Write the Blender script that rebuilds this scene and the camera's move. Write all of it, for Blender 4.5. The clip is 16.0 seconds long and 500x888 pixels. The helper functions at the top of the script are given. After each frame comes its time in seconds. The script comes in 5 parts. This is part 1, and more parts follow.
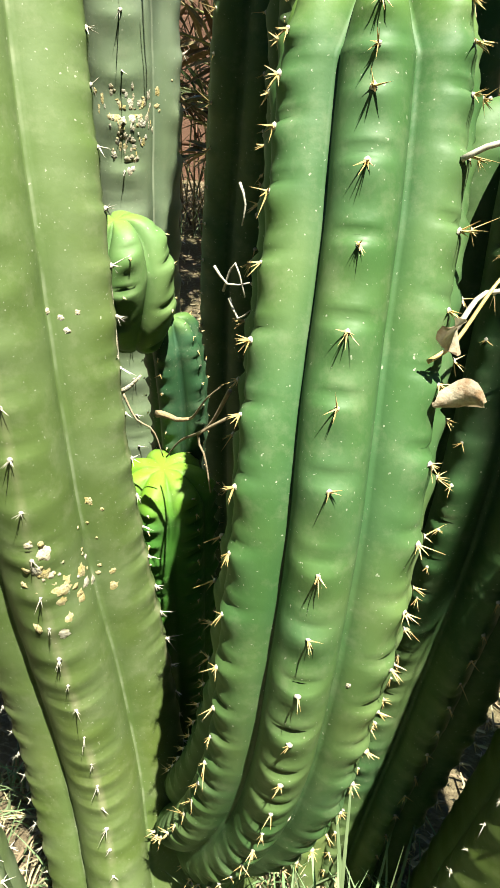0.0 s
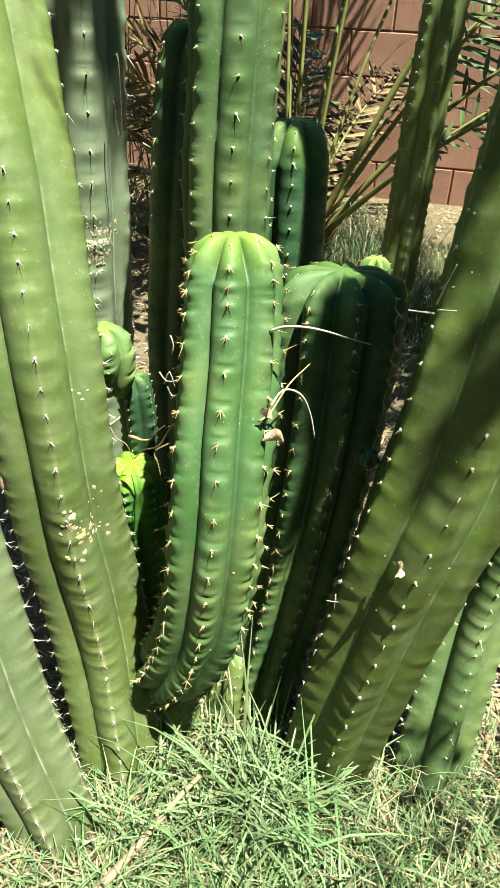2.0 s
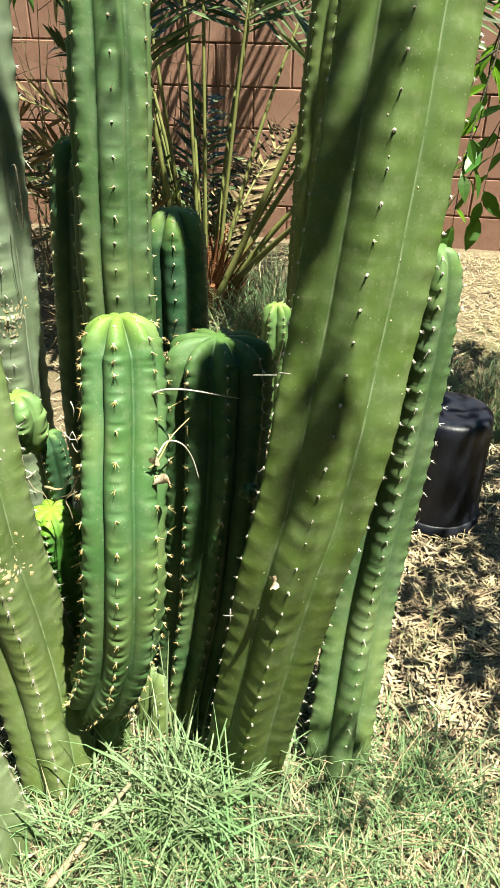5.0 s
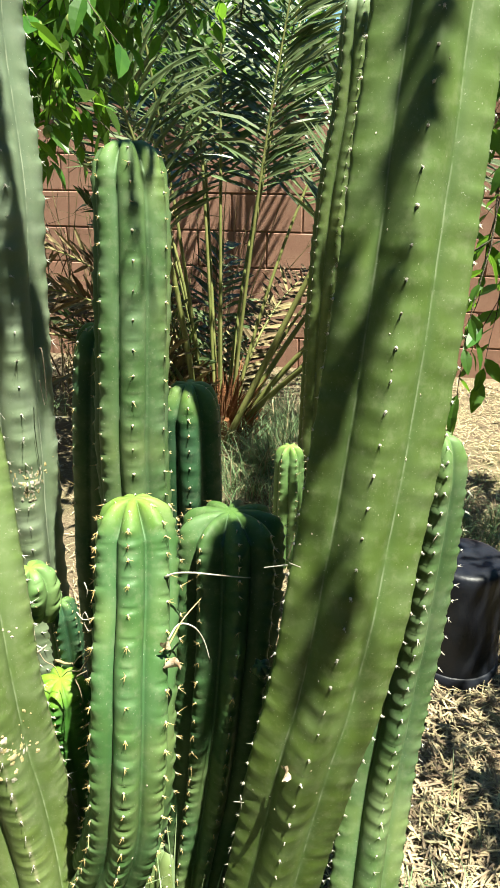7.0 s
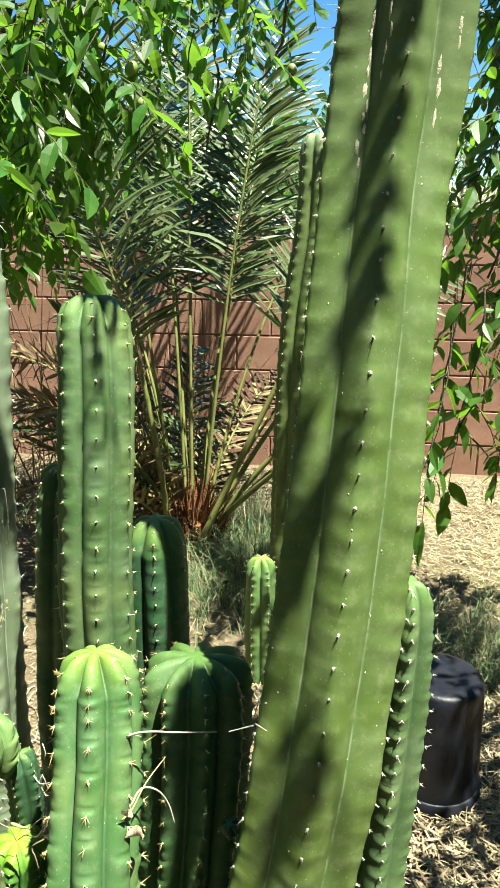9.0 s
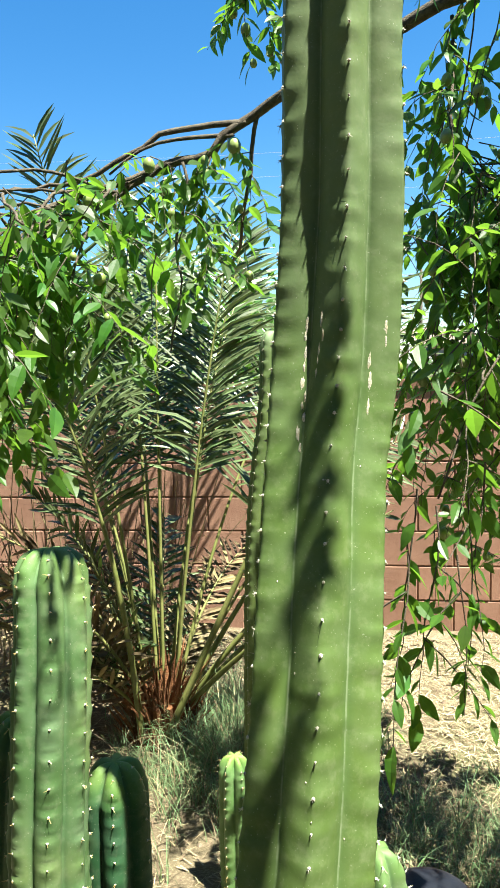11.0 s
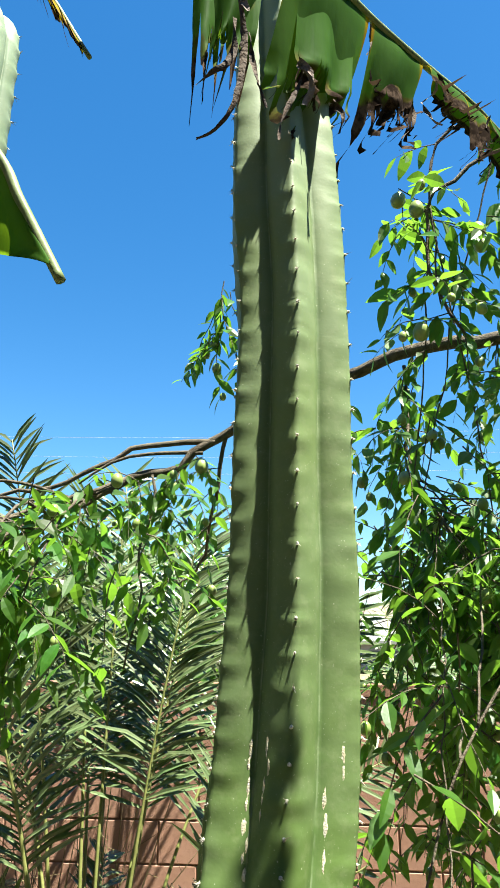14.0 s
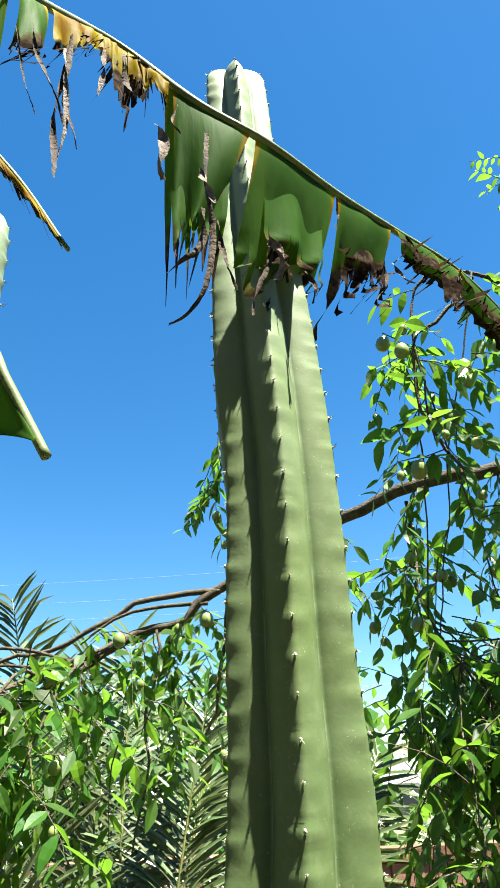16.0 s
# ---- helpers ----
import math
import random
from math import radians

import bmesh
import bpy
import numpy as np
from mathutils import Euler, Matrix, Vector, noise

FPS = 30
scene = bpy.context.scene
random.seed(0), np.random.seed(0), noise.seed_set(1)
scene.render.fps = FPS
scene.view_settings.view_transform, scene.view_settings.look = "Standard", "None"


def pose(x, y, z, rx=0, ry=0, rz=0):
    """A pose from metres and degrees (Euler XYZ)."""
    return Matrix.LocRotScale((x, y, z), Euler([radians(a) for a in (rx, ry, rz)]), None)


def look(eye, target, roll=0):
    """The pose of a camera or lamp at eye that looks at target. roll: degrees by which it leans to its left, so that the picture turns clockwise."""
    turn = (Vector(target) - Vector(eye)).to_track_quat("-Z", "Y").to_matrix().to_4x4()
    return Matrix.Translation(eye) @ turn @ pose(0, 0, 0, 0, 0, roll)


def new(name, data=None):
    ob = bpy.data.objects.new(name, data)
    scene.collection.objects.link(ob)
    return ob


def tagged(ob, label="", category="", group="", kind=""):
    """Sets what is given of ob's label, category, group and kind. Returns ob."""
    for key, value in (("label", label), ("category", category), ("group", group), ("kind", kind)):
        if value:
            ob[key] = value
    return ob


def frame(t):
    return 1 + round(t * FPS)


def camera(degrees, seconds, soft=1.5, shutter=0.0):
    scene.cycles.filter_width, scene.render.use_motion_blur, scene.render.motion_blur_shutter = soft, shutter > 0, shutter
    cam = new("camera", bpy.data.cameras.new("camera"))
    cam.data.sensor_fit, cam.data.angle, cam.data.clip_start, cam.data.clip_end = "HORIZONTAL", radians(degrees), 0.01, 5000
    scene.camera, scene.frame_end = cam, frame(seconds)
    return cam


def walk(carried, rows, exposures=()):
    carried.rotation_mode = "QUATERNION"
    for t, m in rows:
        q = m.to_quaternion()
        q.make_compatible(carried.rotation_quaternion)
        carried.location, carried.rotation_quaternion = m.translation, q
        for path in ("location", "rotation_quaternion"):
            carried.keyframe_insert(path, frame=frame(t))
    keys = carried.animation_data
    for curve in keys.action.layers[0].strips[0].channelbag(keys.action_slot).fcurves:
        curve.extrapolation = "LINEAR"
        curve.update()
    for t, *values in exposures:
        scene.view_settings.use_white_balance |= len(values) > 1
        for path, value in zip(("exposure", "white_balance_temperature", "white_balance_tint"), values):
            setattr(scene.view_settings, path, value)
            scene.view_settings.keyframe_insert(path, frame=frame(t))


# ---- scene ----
cam = camera(39.3, 16.0)
PATH = [
    (0, (0.252, 0.111, 0.831), (-0.334, 1.701, -0.231), 0.8),
    (0.5, (0.29, 0.031, 0.905), (-0.308, 1.592, -0.193), 0.3),
    (1, (0.325, -0.041, 0.993), (-0.219, 1.531, -0.116), 1.7),
    (1.5, (0.349, -0.113, 1.051), (-0.134, 1.446, -0.105), 1.6),
    (2, (0.377, -0.18, 1.1), (-0.038, 1.401, -0.053), 1.8),
    (2.5, (0.407, -0.235, 1.146), (0.025, 1.353, -0.008), 2.0),
    (3, (0.424, -0.263, 1.165), (0.023, 1.306, -0.009), 2.0),
    (3.5, (0.441, -0.284, 1.18), (0.138, 1.331, 0.04), 1.3),
    (3.7, (0.464, -0.283, 1.187), (0.188, 1.33, 0.038), 1.6),
    (5.8, (0.482, -0.281, 1.228), (0.183, 1.428, 0.233), 0.3),
    (6, (0.483, -0.277, 1.24), (0.176, 1.444, 0.268), 0.2),
    (6.5, (0.479, -0.265, 1.266), (0.125, 1.489, 0.373), -0.1),
    (7, (0.476, -0.252, 1.298), (0.128, 1.544, 0.49), 0.2),
    (7.5, (0.466, -0.246, 1.321), (0.116, 1.572, 0.563), 1.1),
    (8, (0.469, -0.238, 1.324), (0.122, 1.59, 0.589), 0.1),
    (8.5, (0.479, -0.234, 1.345), (0.179, 1.629, 0.681), -0.1),
    (9, (0.486, -0.221, 1.375), (0.193, 1.67, 0.793), -0.0),
    (9.2, (0.486, -0.22, 1.393), (0.176, 1.678, 0.843), 0.1),
    (11.3, (0.518, -0.187, 1.551), (0.295, 1.797, 1.441), -1.4),
    (11.5, (0.52, -0.177, 1.564), (0.294, 1.809, 1.523), -1.5),
    (11.8, (0.521, -0.172, 1.591), (0.301, 1.815, 1.609), -1.6),
    (12, (0.521, -0.162, 1.596), (0.313, 1.825, 1.694), -1.7),
    (12.5, (0.52, -0.141, 1.627), (0.314, 1.833, 1.877), -1.0),
    (13, (0.525, -0.133, 1.644), (0.338, 1.83, 1.978), -0.7),
    (13.5, (0.534, -0.131, 1.666), (0.39, 1.816, 2.102), -0.4),
    (14, (0.54, -0.121, 1.684), (0.394, 1.799, 2.224), 0.3),
    (14.5, (0.541, -0.113, 1.699), (0.422, 1.781, 2.33), 0.2),
    (15, (0.546, -0.11, 1.718), (0.433, 1.744, 2.46), -0.6),
    (15.5, (0.554, -0.106, 1.728), (0.424, 1.712, 2.55), -2.1),
    (16, (0.56, -0.105, 1.738), (0.414, 1.682, 2.626), -3.3),
]
walk(cam, [(t, look(eye, target, roll)) for t, eye, target, roll in PATH], [(0.0, 2.09, 6680, 2), (9.2, 2.27, 6580, 2), (11.5, 2.50, 6450, 3), (16.0, 2.52, 6620, 3)])

# ---- light ----
SUN_EL, SUN_AZ = 70.0, -33.0          # degrees; azimuth from +x, counter-clockwise
world = bpy.data.worlds.new("sky")
scene.world = world
world.use_nodes = True
wn = world.node_tree.nodes
sky = wn.new("ShaderNodeTexSky")
sky.sky_type, sky.sun_disc = "NISHITA", False
sky.sun_elevation, sky.sun_rotation = radians(SUN_EL), radians(90 - SUN_AZ)
sky.air_density, sky.dust_density, sky.ozone_density = 1.0, 0.3, 2.5
blue = wn.new("ShaderNodeHueSaturation")
blue.inputs["Saturation"].default_value = 1.35
world.node_tree.links.new(sky.outputs["Color"], blue.inputs["Color"])
world.node_tree.links.new(blue.outputs["Color"], wn["Background"].inputs["Color"])
wn["Background"].inputs["Strength"].default_value = 0.043
sun = new("sun", bpy.data.lights.new("sun", "SUN"))
sun.data.energy, sun.data.angle, sun.data.color = 5.0, radians(0.53), (1.0, 0.955, 0.85)
sd = Vector((math.cos(radians(SUN_AZ)) * math.cos(radians(SUN_EL)), math.sin(radians(SUN_AZ)) * math.cos(radians(SUN_EL)), math.sin(radians(SUN_EL))))
sun.matrix_world = look(sd * 20, (0, 0, 0))

# ---- materials ----
class Nodes:
    """A small builder for node materials."""
    def __init__(self, name, rough=0.6, spec=0.5):
        self.mat = bpy.data.materials.new(name)
        self.mat.use_nodes = True
        self.t = self.mat.node_tree
        self.b = self.t.nodes["Principled BSDF"]
        self.b.inputs["Roughness"].default_value = rough
        self.b.inputs["Specular IOR Level"].default_value = spec

    def n(self, kind, **props):
        nd = self.t.nodes.new(kind)
        for k, v in props.items():
            if k == "ins":
                for a, b in v.items():
                    nd.inputs[a].default_value = b
            elif k == "operation":
                nd.operation = v
            elif k == "blend":
                nd.blend_type = v
            elif k == "attr":
                nd.attribute_name = v
        return nd

    def link(self, a, b):
        self.t.links.new(a, b)

    def coord(self, which="Object"):
        return self.n("ShaderNodeTexCoord").outputs[which]

    def noise(self, scale, detail=4, rough=0.55, vec=None, stretch=None):
        nd = self.n("ShaderNodeTexNoise", ins={"Scale": scale, "Detail": detail, "Roughness": rough})
        vec = vec or self.coord()
        if stretch:
            mp = self.n("ShaderNodeMapping", ins={"Scale": stretch})
            self.link(vec, mp.inputs["Vector"])
            vec = mp.outputs["Vector"]
        self.link(vec, nd.inputs["Vector"])
        return nd.outputs["Fac"]

    def ramp(self, fac, stops):
        nd = self.n("ShaderNodeValToRGB")
        el = nd.color_ramp.elements
        while len(el) < len(stops):
            el.new(0.5)
        for e, (p, c) in zip(el, stops):
            e.position, e.color = p, (*c, 1) if len(c) == 3 else c
        self.link(fac, nd.inputs["Fac"])
        return nd.outputs["Color"]

    def mix(self, fac, a, b, blend="MIX"):
        nd = self.n("ShaderNodeMixRGB", blend=blend)
        for sock, v in zip(nd.inputs, (fac, a, b)):
            if isinstance(v, (int, float)):
                sock.default_value = v
            elif isinstance(v, tuple):
                sock.default_value = (*v, 1)
            else:
                self.link(v, sock)
        return nd.outputs["Color"]

    def math(self, op, a, b=0.0):
        nd = self.n("ShaderNodeMath", operation=op)
        for sock, v in zip(nd.inputs, (a, b)):
            if isinstance(v, (int, float)):
                sock.default_value = v
            else:
                self.link(v, sock)
        return nd.outputs["Value"]

    def band(self, v, lo, hi):
        nd = self.n("ShaderNodeMapRange", ins={"From Min": lo, "From Max": hi})
        self.link(v, nd.inputs["Value"])
        return nd.outputs["Result"]

    def attribute(self, name):
        return self.n("ShaderNodeAttribute", attr=name).outputs["Fac"]

    def random(self, island=False):
        if island:
            return self.n("ShaderNodeNewGeometry").outputs["Random Per Island"]
        return self.n("ShaderNodeObjectInfo").outputs["Random"]

    def colour(self, c):
        if isinstance(c, tuple):
            self.b.inputs["Base Color"].default_value = (*c, 1)
        else:
            self.link(c, self.b.inputs["Base Color"])
        return self

    def rough(self, r):
        self.link(r, self.b.inputs["Roughness"])
        return self

    def bump(self, height, strength=0.3, distance=0.01):
        nd = self.n("ShaderNodeBump", ins={"Strength": strength, "Distance": distance})
        self.link(height, nd.inputs["Height"])
        self.link(nd.outputs["Normal"], self.b.inputs["Normal"])
        return self

    def thin(self, colour, amount):
        """Light that comes through a thin leaf."""
        tr = self.n("ShaderNodeBsdfTranslucent")
        if isinstance(colour, tuple):
            tr.inputs["Color"].default_value = (*colour, 1)
        else:
            self.link(colour, tr.inputs["Color"])
        mx = self.n("ShaderNodeMixShader", ins={"Fac": amount})
        self.link(self.b.outputs[0], mx.inputs[1])
        self.link(tr.outputs[0], mx.inputs[2])
        self.link(mx.outputs[0], self.t.nodes["Material Output"].inputs["Surface"])
        return self


def skin(name, low, mid, tip, groove, wax=0.35, line=0.0, crest=(0.3, 0.33, 0.12), crest_amt=0.25, rough=0.42, top=0.93, cork=0.0):
    """Cactus skin: colour by age along the stem (0 base, 1 tip), cloudy wax bloom, paler groove lines on old stems."""
    m = Nodes(name, rough, 0.22)
    age = m.attribute("age")
    base = m.ramp(age, [(0.0, low), (min(0.5, top), mid), (top, mid), (1.0, tip)])
    cloud = m.noise(16, 5, 0.6)
    base = m.mix(m.math("MULTIPLY", m.band(cloud, 0.42, 0.72), wax), base, (mid[0] * 1.25 + 0.05, mid[1] * 1.12 + 0.055, mid[2] * 1.3 + 0.055))
    yel = m.noise(6, 3, 0.5)
    base = m.mix(m.math("MULTIPLY", m.band(yel, 0.5, 0.75), crest_amt), base, crest)
    # recesses between ribs mixed darker, painting the shade that lies in them
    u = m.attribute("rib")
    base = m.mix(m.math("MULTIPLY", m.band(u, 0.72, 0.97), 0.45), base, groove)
    if line:
        ln = m.math("MULTIPLY", m.band(u, 0.955, 0.985), m.band(m.noise(35, 3), 0.38, 0.6))
        base = m.mix(m.math("MULTIPLY", ln, line), base, (0.42, 0.45, 0.33))
    if cork:
        ridge = m.math("MULTIPLY", m.math("SUBTRACT", 1.0, m.band(u, 0.02, 0.10)), m.band(m.noise(28, 4), 0.36, 0.56))
        ridge = m.math("MULTIPLY", ridge, m.math("SUBTRACT", 1.0, m.band(age, 0.25, 0.55)))
        base = m.mix(m.math("MULTIPLY", ridge, cork), base, (0.36, 0.32, 0.22))
    speck = m.band(m.noise(420, 2, 0.5), 0.70, 0.76)
    base = m.mix(m.math("MULTIPLY", speck, 0.5), base, (0.45, 0.47, 0.36))
    dust = m.band(m.noise(60, 6, 0.7), 0.5, 0.8)
    base = m.mix(m.math("MULTIPLY", dust, 0.18), base, (0.33, 0.33, 0.22))
    m.colour(base)
    m.rough(m.band(m.noise(30, 4), -0.55, 1.35))
    m.bump(m.mix(0.25, m.noise(45, 4, 0.5), m.noise(300, 2, 0.5)), 0.10, 0.004)
    return m.mat


def plain(name, a, b, scale=30, rough=0.7, spec=0.4, bump=0.3, dist=0.003, island=False, through_it=0.0, tr=None, stretch=None):
    """Two colours mixed by noise at two scales, with fine relief; island: each loose piece takes its own shade."""
    m = Nodes(name, rough, spec)
    c = m.mix(m.band(m.noise(scale, 5, 0.6, stretch=stretch), 0.35, 0.68), a, b)
    c = m.mix(m.math("MULTIPLY", m.band(m.noise(scale * 7, 3), 0.45, 0.75), 0.35), c, tuple(v * 0.6 for v in a))
    if island:
        hsv = m.n("ShaderNodeHueSaturation")
        r = m.random(True)
        m.link(m.math("ADD", m.math("MULTIPLY", r, 0.9), 0.55), hsv.inputs["Value"])
        m.link(m.math("ADD", m.math("MULTIPLY", r, 0.05), 0.475), hsv.inputs["Hue"])
        m.link(c, hsv.inputs["Color"])
        c = hsv.outputs["Color"]
    m.colour(c)
    m.bump(m.noise(scale * 5, 4), bump, dist)
    if through_it:
        m.thin(tr or c, through_it)
    return m.mat


SKIN = {
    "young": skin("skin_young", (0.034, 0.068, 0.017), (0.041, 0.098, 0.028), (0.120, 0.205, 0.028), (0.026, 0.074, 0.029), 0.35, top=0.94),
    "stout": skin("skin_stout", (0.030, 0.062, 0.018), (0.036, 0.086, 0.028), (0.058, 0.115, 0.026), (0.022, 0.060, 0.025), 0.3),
    # darker green for stems standing in shade: their shade is put into the colour
    "shade": skin("skin_in_shade", (0.022, 0.050, 0.017), (0.024, 0.071, 0.028), (0.081, 0.150, 0.027), (0.017, 0.050, 0.027), 0.3),
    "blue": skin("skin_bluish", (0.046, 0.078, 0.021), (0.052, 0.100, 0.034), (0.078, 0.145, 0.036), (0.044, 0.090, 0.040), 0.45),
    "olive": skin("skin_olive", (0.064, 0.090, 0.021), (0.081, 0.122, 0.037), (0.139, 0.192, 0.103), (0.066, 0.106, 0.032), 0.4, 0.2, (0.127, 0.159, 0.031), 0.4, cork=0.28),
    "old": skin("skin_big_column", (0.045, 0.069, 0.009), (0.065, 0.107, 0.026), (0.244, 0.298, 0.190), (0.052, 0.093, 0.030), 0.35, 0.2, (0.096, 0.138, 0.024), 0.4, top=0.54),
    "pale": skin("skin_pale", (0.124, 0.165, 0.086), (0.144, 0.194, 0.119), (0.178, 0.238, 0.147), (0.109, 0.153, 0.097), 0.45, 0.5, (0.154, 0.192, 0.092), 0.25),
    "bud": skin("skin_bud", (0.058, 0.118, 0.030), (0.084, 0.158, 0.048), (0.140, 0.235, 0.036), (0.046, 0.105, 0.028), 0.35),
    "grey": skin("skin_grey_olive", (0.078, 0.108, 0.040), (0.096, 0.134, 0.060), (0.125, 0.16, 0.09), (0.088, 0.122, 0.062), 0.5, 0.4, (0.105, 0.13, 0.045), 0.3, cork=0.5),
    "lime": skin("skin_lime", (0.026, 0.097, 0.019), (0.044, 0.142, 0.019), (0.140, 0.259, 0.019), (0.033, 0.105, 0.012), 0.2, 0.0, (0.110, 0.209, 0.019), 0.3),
}
WOOL = plain("areole_wool", (0.465, 0.446, 0.384), (0.341, 0.310, 0.236), 300, 0.9, 0.1)
SPINE_WHITE = plain("spines_pale", (0.446, 0.428, 0.372), (0.310, 0.279, 0.211), 200, 0.5, 0.4, 0.1)
SPINE_GOLD = plain("spines_straw", (0.45, 0.31, 0.11), (0.58, 0.46, 0.23), 150, 0.45, 0.4, 0.1)
SCAR = plain("dry_scar", (0.459, 0.434, 0.360), (0.341, 0.291, 0.174), 120, 0.9, 0.2, 0.8, 0.002)
SCAR_YELLOW = plain("ochre_scab", (0.384, 0.310, 0.124), (0.446, 0.397, 0.248), 150, 0.9, 0.2, 0.8, 0.002)
DRY = plain("dry_leaf", (0.341, 0.273, 0.167), (0.223, 0.149, 0.068), 60, 0.8, 0.2, 0.5, 0.003)
TWIG = plain("dry_twig", (0.20, 0.155, 0.095), (0.30, 0.25, 0.17), 80, 0.85, 0.2)
GRASS = plain("grass_blades", (0.118, 0.196, 0.078), (0.210, 0.280, 0.145), 8, 0.55, 0.3, 0.1, 0.002, True, 0.35)
STRAW = plain("dry_straw", (0.330, 0.272, 0.170), (0.212, 0.158, 0.092), 14, 0.85, 0.2, 0.1, 0.002, True)
LEAF = plain("tree_leaf", (0.030, 0.076, 0.011), (0.049, 0.110, 0.015), 25, 0.42, 0.35, 0.2, 0.002, True, 0.44, (0.17, 0.345, 0.028))
FROND = plain("palm_leaflet", (0.060, 0.086, 0.034), (0.108, 0.135, 0.062), 9, 0.27, 0.6, 0.15, 0.002, True, 0.14, (0.10, 0.165, 0.03))
FROND_DRY = plain("dead_palm_leaflet", (0.122, 0.091, 0.048), (0.213, 0.167, 0.089), 12, 0.8, 0.2, 0.2, 0.002, True)
RACHIS = plain("palm_rachis", (0.115, 0.135, 0.036), (0.19, 0.19, 0.065), 14, 0.5, 0.4)
FIBRE = plain("palm_fibre", (0.130, 0.052, 0.024), (0.215, 0.105, 0.050), 30, 0.95, 0.1, 0.9, 0.01)
BARK = plain("tree_bark", (0.060, 0.047, 0.034), (0.130, 0.108, 0.080), 40, 0.9, 0.2, 0.9, 0.006, stretch=(1, 1, 1))
FRUIT = plain("green_fruit", (0.160, 0.213, 0.055), (0.213, 0.258, 0.082), 20, 0.35, 0.5, 0.1)
def banana_blade():
    """Living green that yellows at the tears and dries to brown and grey at the hem (attributes tear and end)."""
    m = Nodes("banana_blade", 0.6, 0.02)
    green = m.mix(m.band(m.noise(14, 4), 0.35, 0.7), (0.030, 0.080, 0.010), (0.050, 0.112, 0.022))
    green = m.mix(m.math("MULTIPLY", m.band(m.noise(120, 2, 0.5, stretch=(1, 1, 0.1)), 0.45, 0.7), 0.3), green, (0.03, 0.075, 0.014))
    fleck = m.band(m.noise(160, 3), 0.68, 0.74)
    green = m.mix(m.math("MULTIPLY", fleck, 0.6), green, (0.06, 0.045, 0.02))
    yellow = m.mix(m.band(m.noise(40, 4), 0.4, 0.65), (0.24, 0.175, 0.002), (0.15, 0.07, 0.003))
    dry = m.mix(m.band(m.noise(55, 5, 0.65), 0.48, 0.62), (0.016, 0.009, 0.006), (0.10, 0.068, 0.05))
    end = m.math("ADD", m.attribute("end"), m.math("MULTIPLY", m.math("SUBTRACT", m.noise(60, 4), 0.5), 0.3))
    tear = m.band(m.attribute("tear"), 0.25, 0.55)
    c = m.mix(tear, green, yellow)
    c = m.mix(m.math("MULTIPLY", m.band(end, 0.86, 0.97), 0.8), c, (0.08, 0.055, 0.01))
    c = m.mix(m.band(end, 0.97, 1.04), c, dry)
    m.colour(c)
    m.rough(m.mix(m.band(end, 0.9, 1.05), (0.55, 0.55, 0.55), (0.9, 0.9, 0.9)))
    m.bump(m.mix(m.band(end, 0.9, 1.05), m.noise(90, 3, 0.5, stretch=(1, 1, 0.15)), m.noise(90, 5)), 0.35, 0.003)
    tr = m.mix(tear, (0.15, 0.26, 0.012), (0.36, 0.25, 0.004))
    m.thin(m.mix(m.band(end, 0.9, 1.02), tr, (0.03, 0.02, 0.012)), 0.34)
    return m.mat


BANANA = banana_blade()
BANANA_PALE = plain("banana_bleached", (0.24, 0.20, 0.18), (0.07, 0.045, 0.03), 70, 0.9, 0.2, 0.8, 0.003)
BANANA_RIB = plain("banana_midrib", (0.105, 0.140, 0.048), (0.165, 0.195, 0.095), 20, 0.5, 0.2, 0.2)
BANANA_DRY = plain("banana_dry", (0.018, 0.010, 0.007), (0.085, 0.055, 0.038), 28, 0.85, 0.2, 0.8, 0.004)
# ---- mesh helpers ----
def mesh_from(name, verts, faces, mat, smooth=True):
    me = bpy.data.meshes.new(name)
    me.from_pydata(verts, [], faces)
    for m in (mat if isinstance(mat, (list, tuple)) else [mat]):
        me.materials.append(m)
    if smooth:
        me.polygons.foreach_set("use_smooth", [True] * len(me.polygons))
    return me


def part(name, me, parent, label="", kind=""):
    """Links a mesh as one object under a thing or a part."""
    ob = new(name, me)
    ob.parent = parent
    return tagged(ob, label, "", "", kind)


def thing(name, label, category, group="", at=(0, 0, 0), kind=""):
    ob = new(name)
    ob.location = at
    ob.empty_display_size = 0.05
    return tagged(ob, label, category, group, kind)


def spline(points, step):
    """Even samples along a smooth curve through control points (any number of components)."""
    p = np.array(points, float)
    p = np.vstack([2 * p[0] - p[1], p, 2 * p[-1] - p[-2]])
    out = []
    for i in range(1, len(p) - 2):
        a, b, c, d = p[i - 1 : i + 3]
        for t in np.linspace(0, 1, 24, endpoint=False):
            out.append(0.5 * (2 * b + (c - a) * t + (2 * a - 5 * b + 4 * c - d) * t * t + (3 * b - a - 3 * c + d) * t ** 3))
    out.append(p[-2])
    out = np.array(out)
    s = np.r_[0, np.cumsum(np.linalg.norm(np.diff(out[:, :3], axis=0), axis=1))]
    n = max(2, int(round(s[-1] / step)))
    q = np.linspace(0, s[-1], n + 1)
    return np.stack([np.interp(q, s, out[:, k]) for k in range(out.shape[1])], 1), q


